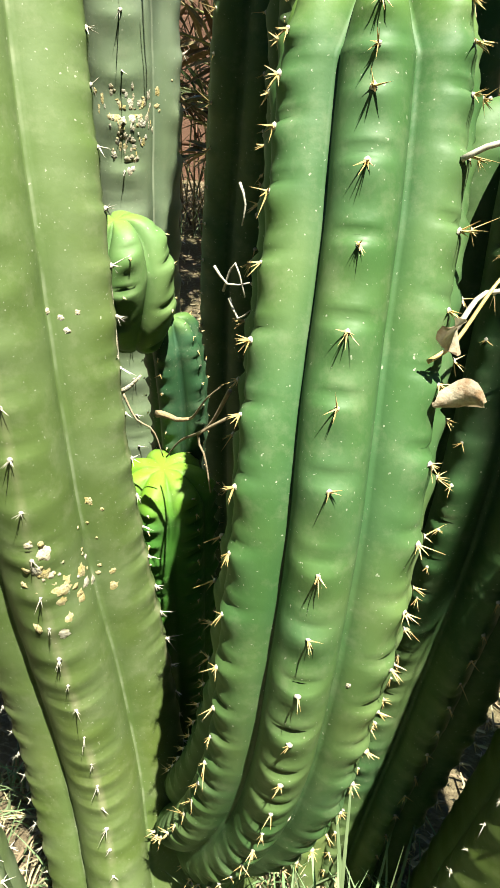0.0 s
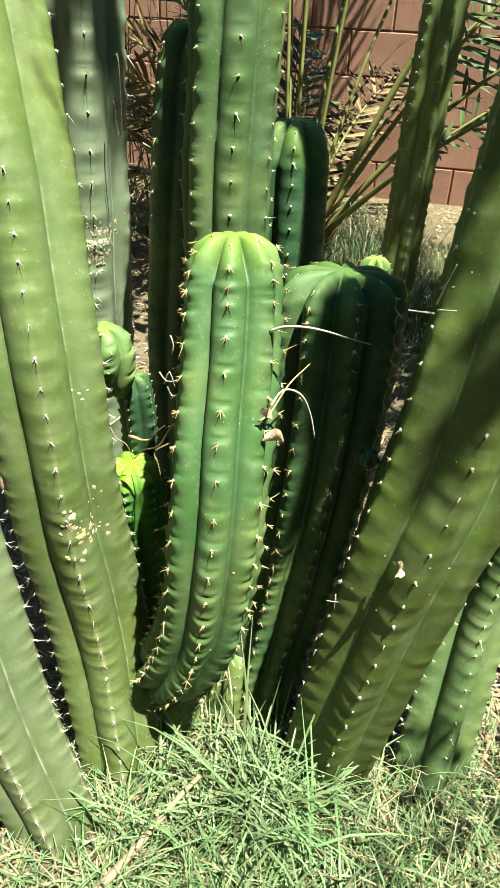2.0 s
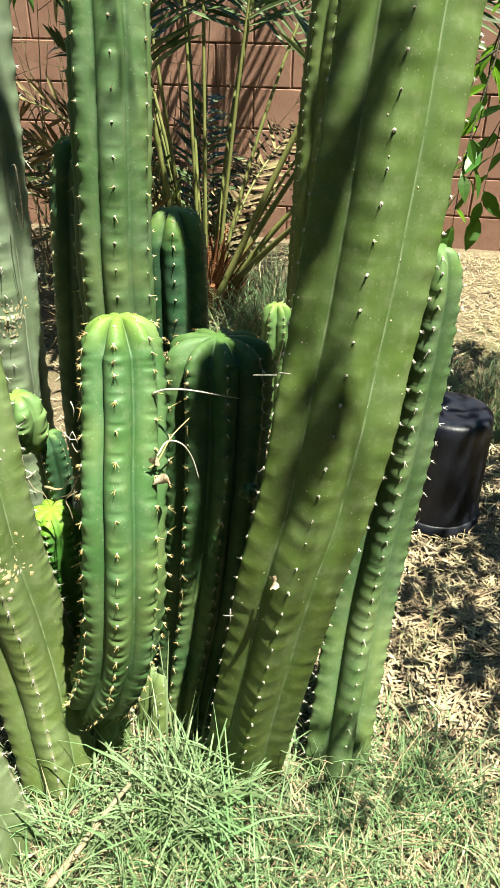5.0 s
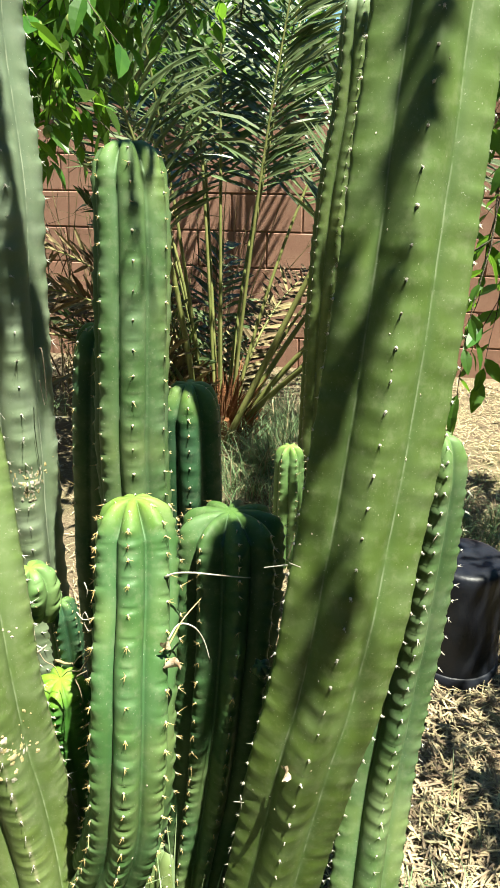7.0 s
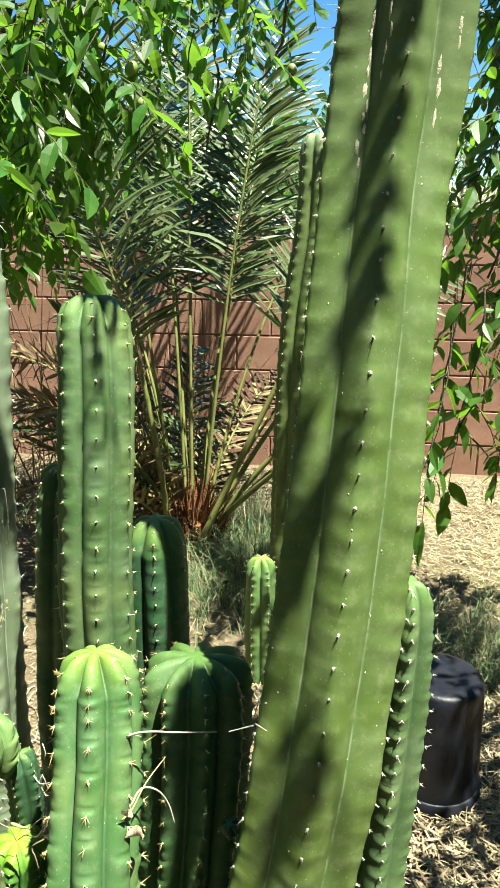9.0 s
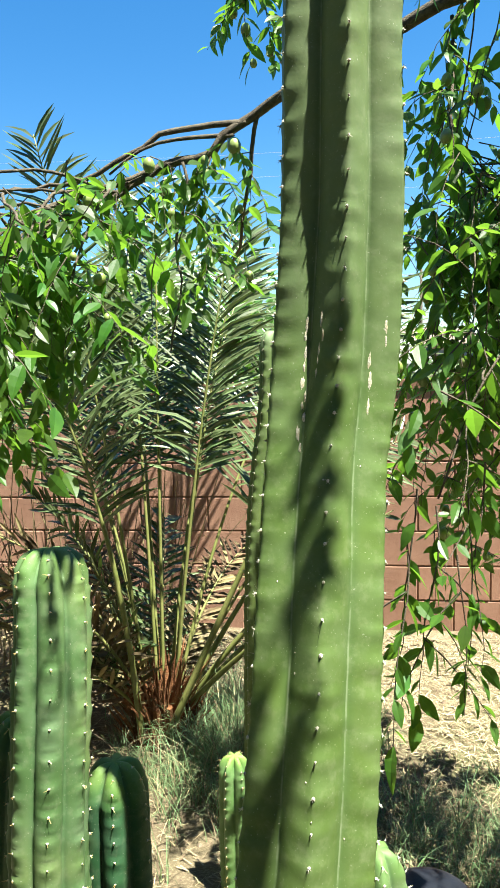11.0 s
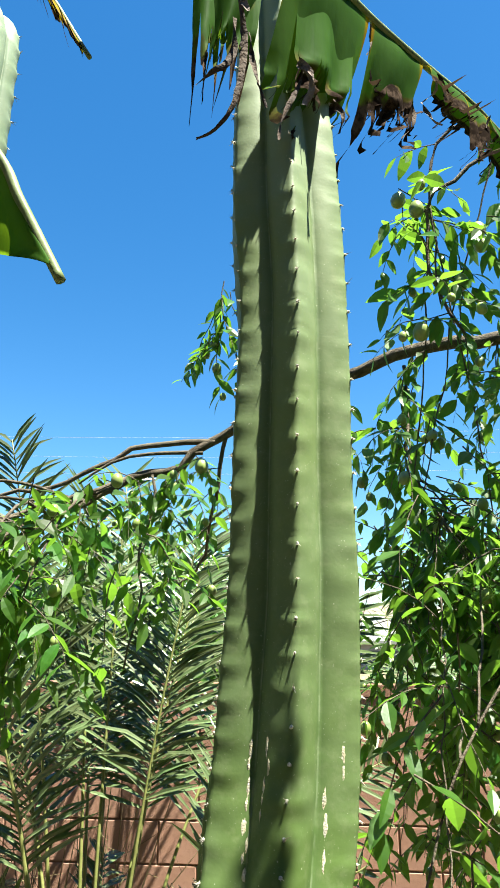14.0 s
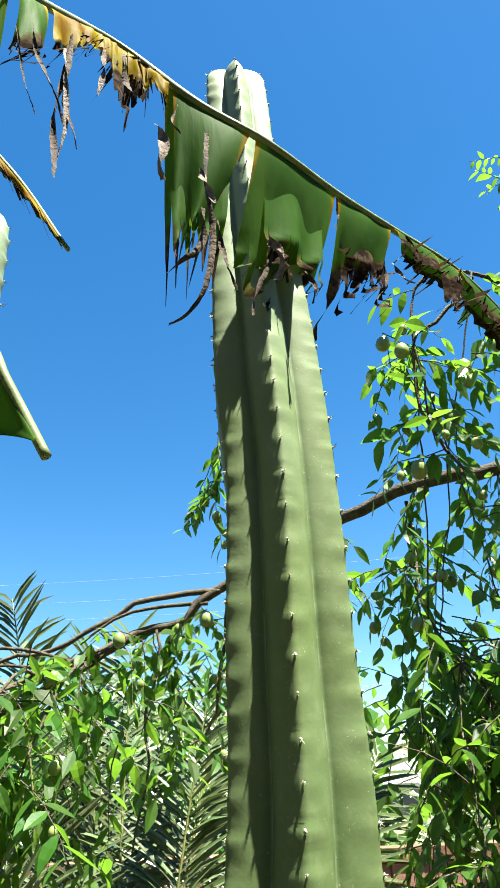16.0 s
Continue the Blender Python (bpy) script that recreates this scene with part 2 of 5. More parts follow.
class Soup:
    """Collects loose polygons for one mesh."""
    def __init__(self):
        self.v, self.f = [], []

    def add(self, verts, faces):
        k = len(self.v)
        self.v.extend([tuple(v) for v in verts])
        self.f.extend([tuple(i + k for i in f) for f in faces])

    def tube(self, pts, radii, sides=6, cap=True):
        pts = [Vector(p) for p in pts]
        k = len(self.v)
        up = Vector((0.13, 0.21, 0.97))
        for i, p in enumerate(pts):
            t = (pts[min(i + 1, len(pts) - 1)] - pts[max(i - 1, 0)]).normalized()
            a = t.cross(up if abs(t.dot(up)) < 0.95 else Vector((1, 0, 0))).normalized()
            b = t.cross(a)
            r = float(radii[i] if hasattr(radii, "__len__") else radii)
            for j in range(sides):
                an = 2 * math.pi * j / sides
                self.v.append(tuple(p + r * (math.cos(an) * a + math.sin(an) * b)))
        for i in range(len(pts) - 1):
            for j in range(sides):
                j2 = (j + 1) % sides
                self.f.append((k + i * sides + j, k + i * sides + j2, k + (i + 1) * sides + j2, k + (i + 1) * sides + j))
        if cap:
            self.f.append(tuple(k + j for j in range(sides))[::-1])
            self.f.append(tuple(k + (len(pts) - 1) * sides + j for j in range(sides)))

    def strip(self, pts, sides, widths, fold=0.0, normals=None):
        """A ribbon along pts; sides: the sideways vectors; fold lifts both edges so that it has a V section."""
        k = len(self.v)
        for i, (p, s, w) in enumerate(zip(pts, sides, widths)):
            w = float(w)
            nv = normals[i] if normals is not None else Vector((0, 0, 1))
            self.v.extend([tuple(p - s * w + nv * (fold * w)), tuple(p), tuple(p + s * w + nv * (fold * w))])
        for i in range(len(pts) - 1):
            a = k + 3 * i
            self.f.extend([(a, a + 1, a + 4, a + 3), (a + 1, a + 2, a + 5, a + 4)])

    def mesh(self, name, mat, smooth=True):
        return mesh_from(name, self.v, self.f, mat, smooth)


# ---- cactus ----
class Stem:
    """A ribbed stem: smooth axis with radius; can give any point of its skin."""
    def __init__(self, path, n, phase, depth=0.2, power=2.0, spacing=0.03, notch=0.0035, step=0.005, dome=1.15, seed=1, twist=0.0, foot=0.0, wave=0.0, low_depth=None):
        self.rng = random.Random(seed)
        self.fine = self.rng.randint(0, 99)
        self.low_depth = depth if low_depth is None else low_depth
        self.wave, self.swell = wave, random.Random(seed + 500)
        self.n, self.phase, self.depth, self.power = n, radians(phase), depth, power
        self.pts, self.s = spline(path, step)
        self.len, self.dome, self.notch, self.spacing, self.twist, self.foot = self.s[-1], dome, notch, spacing, radians(twist), foot
        d = np.gradient(self.pts[:, :3], axis=0)
        self.t = d / np.linalg.norm(d, axis=1)[:, None]
        self.u = np.array([0, -1, 0]) - self.t * (self.t @ np.array([0, -1, 0]))[:, None]
        self.u /= np.linalg.norm(self.u, axis=1)[:, None]
        self.w = np.cross(self.t, self.u)
        self.w *= np.sign(self.w[:, :1] + 1e-9)
        # areoles rib by rib
        self.areoles = []
        for j in range(n):
            s, row = 0.01 + self.rng.random() * spacing, []
            while s < self.len - 0.004:
                row.append(s)
                near_tip = min(1.0, 0.35 + (self.len - s) / (2.2 * self.pts[-1, 3] + 0.02) * 0.65)
                near_foot = 1.0 - foot * max(0.0, 1 - s / 0.35)
                s += spacing * near_tip * near_foot * self.rng.uniform(0.9, 1.1)
            self.areoles.append(np.array(row))
        self.gain = [[self.swell.uniform(0.1, 1.7) for _ in range(len(row) + 2)] for row in self.areoles]

    def radius(self, s, r, theta):
        k = (theta - self.phase - self.twist * s / self.len) * self.n / (2 * math.pi)
        j = np.round(k)
        u = 2 * (k - j)
        jj = int(j) % self.n
        rest = (self.len - s) / (self.dome * r)
        old = min(1.0, max(0.0, (0.61 - s / self.len) / 0.12))      # older wood has shallower ribs
        depth = self.depth + (self.low_depth - self.depth) * old
        prof = max(0.4, 1 - depth * (1 + (1.9 if self.power > 1.5 else 0.3) * max(0.0, 1 - rest)) * abs(u) ** self.power)
        if rest < 1:
            q = 1 - rest
            cap = math.sqrt(max(0.0, 1 - q ** 2.8))
            prof *= cap * (0.98 if q < 0.99 else 1)
        row = self.areoles[jj]
        i = np.searchsorted(row, s)
        lo = row[i - 1] if i > 0 else row[0] - self.spacing
        hi = row[i] if i < len(row) else lo + self.spacing
        f = (s - lo) / max(hi - lo, 1e-5)
        # chin below each areole, crease just above it
        crease = math.exp(-(((f - 0.15 - 0.10 * u * u) / 0.06) ** 2)) * math.exp(-((u / 0.42) ** 2))
        chin = 0.40 * math.cos(2 * math.pi * (f - 0.97)) * math.exp(-((u / 0.36) ** 2))
        dent = self.notch * (chin - 1.1 * crease) * min(1.0, rest * 1.2)
        # swellings that run from each areole out over the flanks
        roll = self.wave * self.gain[jj][i] * math.cos(2 * math.pi * (f - 0.93 - 0.16 * u * u)) * math.exp(-((u / 0.7) ** 2)) * min(1.0, 0.4 + 3 * abs(u)) * min(1.0, rest) * (0.5 + 0.7 * old)
        return r * prof + dent + roll, abs(u)

    def at(self, s, theta, lift=0.0):
        """A skin point and the outward way at arc length s from the foot and angle theta (radians; 0 faces -y, +90 deg faces +x)."""
        i = min(max(int(np.searchsorted(self.s, s)), 1), len(self.s) - 1)
        f = min(1.0, max(0.0, (s - self.s[i - 1]) / (self.s[i] - self.s[i - 1])))
        c = self.pts[i - 1] + (self.pts[i] - self.pts[i - 1]) * f
        u, w, t = [a[i - 1] + (a[i] - a[i - 1]) * f for a in (self.u, self.w, self.t)]
        r, _ = self.radius(s, c[3], theta)
        out = math.cos(theta) * u + math.sin(theta) * w
        p = c[:3] + out * r
        return Vector(p + out * (lift + self.wobble(p))), Vector(out), Vector(t)

    def wobble(self, p):
        return noise.noise((p[0] * 14 + self.fine, p[1] * 14, p[2] * 9)) * 0.0022 + noise.noise((p[0] * 45 + self.fine, p[1] * 45, p[2] * 45)) * 0.0007

    def s_at_z(self, z):
        return float(np.interp(z, self.pts[:, 2], self.s))

    def body(self, name, mat, per=16):
        m = self.n * per
        verts, rib, age = [], [], []
        ths = [2 * math.pi * (k + 0.0) / m + self.phase for k in range(m)]
        for i, s in enumerate(self.s[:-1]):
            r = self.pts[i, 3]
            for th in ths:
                th2 = th + self.twist * s / self.len
                rr, u = self.radius(s, r, th2)
                out = math.cos(th2) * self.u[i] + math.sin(th2) * self.w[i]
                p = self.pts[i, :3] + out * rr
                wob = self.wobble(p)
                verts.append(tuple(p + out * wob))
                rib.append(u)
                age.append(s / self.len)
        rows = len(self.s) - 1
        verts.append(tuple(self.pts[-1, :3] - self.t[-1] * 0.004))
        rib.append(0.6), age.append(1.0)
        faces = [(i * m + k, i * m + (k + 1) % m, (i + 1) * m + (k + 1) % m, (i + 1) * m + k) for i in range(rows - 1) for k in range(m)]
        faces += [((rows - 1) * m + k, (rows - 1) * m + (k + 1) % m, rows * m) for k in range(m)]
        faces.append(tuple(range(m))[::-1])
        me = mesh_from(name, verts, faces, mat)
        for key, vals in (("rib", rib), ("age", age)):
            me.attributes.new(key, "FLOAT", "POINT").data.foreach_set("value", vals)
        return me

    def spikes(self, count, length, lean=0.3, wool=0.0028, base_r=0.00055, long_chance=0.1):
        """The woolly areoles and their spines, as two meshes' polygons."""
        wool *= 0.72
        pads, pins = Soup(), Soup()
        rng = self.rng
        for j in range(self.n):
            for s in self.areoles[j]:
                th = self.phase + 2 * math.pi * j / self.n + self.twist * s / self.len
                p, o, t = self.at(s, th)
                o = (o + t * 0.15).normalized()
                side = t.cross(o).normalized()
                k = wool * rng.uniform(0.7, 1.25)
                ring = [p + o * 0.0003 + (math.cos(a) * t + math.sin(a) * side) * k * rng.uniform(0.8, 1.2) for a in np.linspace(0, 2 * math.pi, 7)[:-1]]
                mid = [p + o * k * 0.75 + (math.cos(a) * t + math.sin(a) * side) * k * 0.55 for a in np.linspace(0, 2 * math.pi, 7)[:-1]]
                pads.add(ring + mid + [p + o * k * 1.0], [(a, (a + 1) % 6, 6 + (a + 1) % 6, 6 + a) for a in range(6)] + [(6 + a, 6 + (a + 1) % 6, 12) for a in range(6)])
                for c in range(rng.randint(max(1, count - 2), count + 1)):
                    an = rng.uniform(0, 2 * math.pi)
                    out = rng.uniform(0.25, 0.95)
                    way = (o * out + (math.cos(an) * t + math.sin(an) * side) * (1.1 - out) - t * lean).normalized()
                    ln = length * rng.uniform(0.45, 1.1) * (1.9 if rng.random() < long_chance else 1)
                    a = way.cross(t).normalized() if abs(way.dot(t)) < 0.98 else side
                    b = way.cross(a)
                    q = p + o * k * 0.4
                    r = base_r * rng.uniform(0.8, 1.3)
                    pins.add([q + a * r, q - a * r * 0.5 + b * r * 0.87, q - a * r * 0.5 - b * r * 0.87, q + way * ln], [(0, 1, 3), (1, 2, 3), (2, 0, 3)])
        return pads, pins


def cactus(name, label, stem, skin_mat, spine_mat, count=5, length=0.012, per=16, wool=0.0028, group="columnar cactus clump", lean=0.3, base_r=0.00055, long_chance=0.1):
    ob = thing(name, label, "cactus", group)
    part("stem", stem.body("stem", skin_mat, per), ob)
    pads, pins = stem.spikes(count, length, lean, wool, base_r, long_chance)
    part("areoles", pads.mesh("areoles", WOOL), ob, "small white woolly areoles along the ribs", "stuff")
    part("spines", pins.mesh("spines", spine_mat, False), ob, "thin stiff spines", "stuff")
    return ob


def scab(stem, s, theta, ls, lt, seed, mat, parent, name="scar", lift=0.0004, label=""):
    """A dry irregular patch that follows the skin: ls long up the stem, lt wide across it (metres)."""
    rng = random.Random(seed)
    i = min(int(np.searchsorted(stem.s, s)), len(stem.s) - 1)
    r = stem.pts[i, 3]
    k = 14
    rim = [rng.uniform(0.55, 1.1) for _ in range(k)]
    verts = [stem.at(s, theta, lift * 2)[0]]
    for ring, f in ((1, 0.55), (2, 1.0)):
        for a in range(k):
            an = 2 * math.pi * a / k
            q = rim[a] * f
            verts.append(stem.at(s + math.sin(an) * ls / 2 * q, theta + math.cos(an) * lt / 2 / r * q, lift if ring == 1 else -0.0006)[0])
    faces = [(0, 1 + a, 1 + (a + 1) % k) for a in range(k)] + [(1 + a, 1 + k + a, 1 + k + (a + 1) % k, 1 + (a + 1) % k) for a in range(k)]
    return part(name, mesh_from(name, verts, faces, mat), parent, label)


# axes: x, y, z, radius from the foot to the tip
F = Stem([(0.335, 0.50, -0.06, 0.0772), (0.352, 0.49, 0.06, 0.0792), (0.375, 0.478, 0.24, 0.0802), (0.401, 0.474, 0.42, 0.0802), (0.421, 0.474, 0.55, 0.0821), (0.440, 0.486, 0.64, 0.0842), (0.456, 0.50, 0.76, 0.0861), (0.468, 0.525, 0.87, 0.0858), (0.480, 0.550, 1.0, 0.0851), (0.489, 0.573, 1.13, 0.0832), (0.496, 0.600, 1.26, 0.0814), (0.502, 0.633, 1.40, 0.0794), (0.513, 0.657, 1.52, 0.0833), (0.521, 0.661, 1.64, 0.0817), (0.526, 0.656, 1.76, 0.0775), (0.527, 0.647, 1.90, 0.0741), (0.529, 0.642, 2.05, 0.0713), (0.523, 0.644, 2.20, 0.0734), (0.518, 0.64, 2.34, 0.0663), (0.511, 0.64, 2.52, 0.0554), (0.508, 0.64, 2.66, 0.0524), (0.505, 0.64, 2.77, 0.0524)],
         6, -3, 0.31, 1.08, 0.037, 0.0011, 0.005, 1.2, 11, 14, wave=0.00055, low_depth=0.23)
big = cactus("cactus_column", "tall thick olive to grey-green ribbed column with short pale spines", F, SKIN["old"], SPINE_WHITE, 6, 0.0052, 20, 0.0026, lean=0.3, base_r=0.0005, long_chance=0.04)
A = Stem([(0.062, 0.49, 0.155, 0.030), (0.085, 0.462, 0.175, 0.052), (0.118, 0.436, 0.235, 0.060), (0.150, 0.424, 0.32, 0.061), (0.170, 0.418, 0.415, 0.061), (0.178, 0.420, 0.507, 0.061), (0.181, 0.436, 0.597, 0.060), (0.177, 0.467, 0.670, 0.060), (0.173, 0.499, 0.738, 0.059), (0.168, 0.523, 0.795, 0.057), (0.164, 0.536, 0.854, 0.053)],
         7, 12, 0.27, 2.0, 0.037, 0.0042, 0.0035, 0.9, 12, foot=0.45, wave=0.0004)
front = cactus("cactus_column", "short bright green ribbed column with yellow-green tip and straw spines", A, SKIN["young"], SPINE_GOLD, 6, 0.0100, 20, 0.0026, base_r=0.0006, lean=0.5, long_chance=0.06)
B = Stem([(0.12, 0.66, -0.06, 0.056), (0.114, 0.672, 0.4, 0.057), (0.112, 0.677, 0.83, 0.0565), (0.116, 0.686, 0.961, 0.0565), (0.119, 0.696, 1.062, 0.0565), (0.120, 0.711, 1.157, 0.056), (0.117, 0.725, 1.23, 0.054), (0.113, 0.734, 1.293, 0.051)],
         7, 20.8, 0.21, 2.0, 0.036, 0.003, 0.005, 0.9, 13, wave=0.0004)
cactus("cactus_column", "mid-height blue-green ribbed column behind the short one", B, SKIN["blue"], SPINE_GOLD, 3, 0.006, 16, 0.0026)
C = Stem([(0.17, 0.83, -0.06, 0.056), (0.162, 0.83, 0.6, 0.057), (0.162, 0.83, 0.79, 0.056), (0.162, 0.832, 0.918, 0.052)], 6, 12, 0.2, 1.8, 0.034, 0.003, 0.006, 1.0, 14)
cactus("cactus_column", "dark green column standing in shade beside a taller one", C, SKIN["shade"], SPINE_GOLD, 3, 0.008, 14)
D = Stem([(0.0, 0.77, -0.06, 0.05), (0.0, 0.77, 0.5, 0.052), (0.025, 0.765, 0.85, 0.05), (0.045, 0.76, 1.03, 0.046)], 6, 25, 0.2, 1.8, 0.034, 0.003, 0.006, 1.0, 15)
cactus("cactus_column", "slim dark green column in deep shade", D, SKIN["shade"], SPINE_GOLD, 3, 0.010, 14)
E_ = Stem([(0.213, 0.56, -0.06, 0.062), (0.220, 0.575, 0.08, 0.064), (0.248, 0.60, 0.297, 0.074), (0.268, 0.60, 0.489, 0.079), (0.275, 0.613, 0.61, 0.081), (0.276, 0.628, 0.69, 0.082), (0.274, 0.640, 0.790, 0.080)], 9, 21, 0.30, 1.6, 0.034, 0.004, 0.0045, 0.42, 16, wave=0.0004)
cactus("cactus_column", "stout deep green column with many ribs, mostly shaded", E_, SKIN["stout"], SPINE_GOLD, 5, 0.0095, 14, 0.0024, base_r=0.0005, lean=0.45)
G = Stem([(-0.17, 0.80, -0.06, 0.068), (-0.165, 0.80, 0.5, 0.068), (-0.153, 0.80, 0.75, 0.068), (-0.147, 0.80, 0.86, 0.066), (-0.135, 0.80, 1.06, 0.065), (-0.121, 0.80, 1.24, 0.065), (-0.126, 0.80, 1.40, 0.065), (-0.115, 0.80, 1.56, 0.064), (-0.06, 0.80, 2.0, 0.062), (0.005, 0.80, 2.4, 0.06), (0.022, 0.80, 2.72, 0.052)], 5, 36, 0.20, 1.9, 0.045, 0.003, 0.006, 1.2, 17, wave=0.0004)
pale = cactus("cactus_column", "tall pale grey-green column with a dry whitish scar", G, SKIN["pale"], SPINE_WHITE, 3, 0.010, 16, 0.0026, long_chance=0.25)
H = Stem([(0.030, 0.385, -0.06, 0.064), (0.021, 0.40, 0.02, 0.067), (0.003, 0.428, 0.11, 0.071), (-0.017, 0.455, 0.22, 0.075), (-0.032, 0.464, 0.34, 0.077), (-0.044, 0.462, 0.46, 0.077), (-0.048, 0.462, 0.57, 0.074), (-0.062, 0.48, 0.70, 0.075), (-0.083, 0.512, 0.81, 0.075), (-0.105, 0.545, 0.92, 0.075), (-0.15, 0.60, 1.07, 0.074), (-0.25, 0.70, 1.32, 0.07), (-0.34, 0.78, 1.55, 0.06)], 5, 30, 0.28, 1.5, 0.032, 0.0022, 0.0045, 1.2, 18, foot=0.3, wave=0.00025)
olive = cactus("cactus_column", "leaning olive-green column with broad ribs and ochre scabs", H, SKIN["olive"], SPINE_WHITE, 4, 0.0085, 20, 0.0026, lean=0.5)
I_ = Stem([(-0.018, 0.27, -0.06, 0.062), (-0.038, 0.275, 0.05, 0.066), (-0.073, 0.285, 0.2, 0.070), (-0.098, 0.295, 0.35, 0.072), (-0.118, 0.31, 0.5, 0.072), (-0.153, 0.34, 0.70, 0.072), (-0.198, 0.38, 0.95, 0.068)], 5, 30, 0.30, 1.35, 0.03, 0.002, 0.0045, 1.2, 19, wave=0.00025)
cactus("cactus_column", "leaning grey-olive column with rows of pale spines", I_, SKIN["grey"], SPINE_WHITE, 4, 0.010, 20, 0.0028)
J = Stem([(0.50, 0.50, -0.06, 0.060), (0.508, 0.51, 0.03, 0.061), (0.515, 0.56, 0.16, 0.062), (0.523, 0.61, 0.32, 0.061), (0.538, 0.625, 0.5, 0.056), (0.552, 0.625, 0.72, 0.050), (0.561, 0.622, 0.87, 0.042), (0.564, 0.62, 0.945, 0.034)], 5, 12, 0.38, 1.3, 0.03, 0.003, 0.005, 1.4, 20, wave=0.0004)
cactus("cactus_column", "slender glaucous green column half hidden by the thick one", J, SKIN["blue"], SPINE_WHITE, 3, 0.0075, 16, 0.0026, long_chance=0.2)
K = Stem([(0.26, 2.05, -0.06, 0.062), (0.268, 2.05, 0.4, 0.062), (0.28, 2.05, 0.85, 0.062), (0.30, 2.05, 1.15, 0.06), (0.33, 2.05, 1.4, 0.056), (0.338, 2.05, 1.66, 0.05)], 6, 20, 0.28, 1.4, 0.04, 0.004, 0.008, 1.1, 21)
cactus("cactus_column", "tall olive column standing apart near the palm", K, SKIN["olive"], SPINE_WHITE, 3, 0.010, 12, group="cactus columns farther back")
L = Stem([(0.222, 1.7, -0.06, 0.046), (0.222, 1.7, 0.2, 0.05), (0.222, 1.7, 0.43, 0.045)], 6, -25, 0.3, 1.6, 0.03, 0.004, 0.006, 1.1, 22)
cactus("cactus_column", "small fresh green column standing apart in dry grass", L, SKIN["bud"], SPINE_GOLD, 3, 0.010, 12, group="cactus columns farther back")
P1 = Stem([(-0.022, 0.585, 0.598, 0.022), (-0.019, 0.574, 0.622, 0.035), (-0.017, 0.564, 0.66, 0.038), (-0.019, 0.558, 0.702, 0.034)], 5, 55, 0.24, 2.6, 0.034, 0.005, 0.0022, 0.95, 23, twist=70)
cactus("cactus_pup", "small round bright green cactus bud on a stem", P1, SKIN["bud"], SPINE_GOLD, 2, 0.004, 16, 0.0014, "cactus pups")
P1b = Stem([(-0.01, 0.62, 0.42, 0.024), (0.0, 0.61, 0.52, 0.028), (0.0, 0.60, 0.615, 0.026)], 5, 0, 0.3, 1.7, 0.02, 0.004, 0.004, 1.0, 24)
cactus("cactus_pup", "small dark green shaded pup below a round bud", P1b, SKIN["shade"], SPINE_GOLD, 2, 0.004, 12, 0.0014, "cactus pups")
P2 = Stem([(-0.02, 0.60, 0.0, 0.036), (-0.004, 0.575, 0.25, 0.043), (0.003, 0.564, 0.40, 0.046), (0.006, 0.560, 0.492, 0.045)], 7, 10, 0.17, 1.8, 0.026, 0.006, 0.003, 0.6, 25)
cactus("cactus_pup", "fresh lime-green pup with lobed ribs between two columns", P2, SKIN["lime"], SPINE_GOLD, 2, 0.005, 14, 0.0016, "cactus pups")
P3 = Stem([(0.345, 0.545, 0.575, 0.008), (0.342, 0.535, 0.588, 0.014), (0.340, 0.527, 0.604, 0.014)], 5, 0, 0.25, 1.8, 0.012, 0.002, 0.0018, 1.0, 26)
cactus("cactus_pup", "tiny dark green bud on a shaded column", P3, SKIN["shade"], SPINE_GOLD, 1, 0.003, 10, 0.0012, "cactus pups")
S1 = Stem([(0.085, 0.46, -0.06, 0.045), (0.08, 0.485, 0.06, 0.046), (0.072, 0.50, 0.17, 0.04)], 5, 30, 0.2, 1.5, 0.03, 0.003, 0.006, 0.9, 27)
cactus("cactus_stump", "brown-green corky stem base under the short column", S1, SKIN["olive"], SPINE_WHITE, 2, 0.006, 12, 0.002)
S2 = Stem([(0.165, 0.53, -0.06, 0.045), (0.17, 0.55, 0.05, 0.045), (0.18, 0.57, 0.14, 0.04)], 5, 10, 0.2, 1.5, 0.03, 0.003, 0.006, 0.9, 28)
cactus("cactus_stump", "brown-green corky stem base in shade", S2, SKIN["olive"], SPINE_WHITE, 2, 0.006, 12, 0.002)
# ---- ground ----
def ground_height(x, y):
    near = math.exp(-((x - 0.2) ** 2 + (y - 0.8) ** 2) / 18)
    return near * (0.012 * noise.noise((x * 2.2, y * 2.2, 0)) + 0.006 * noise.noise((x * 9, y * 9, 3)))


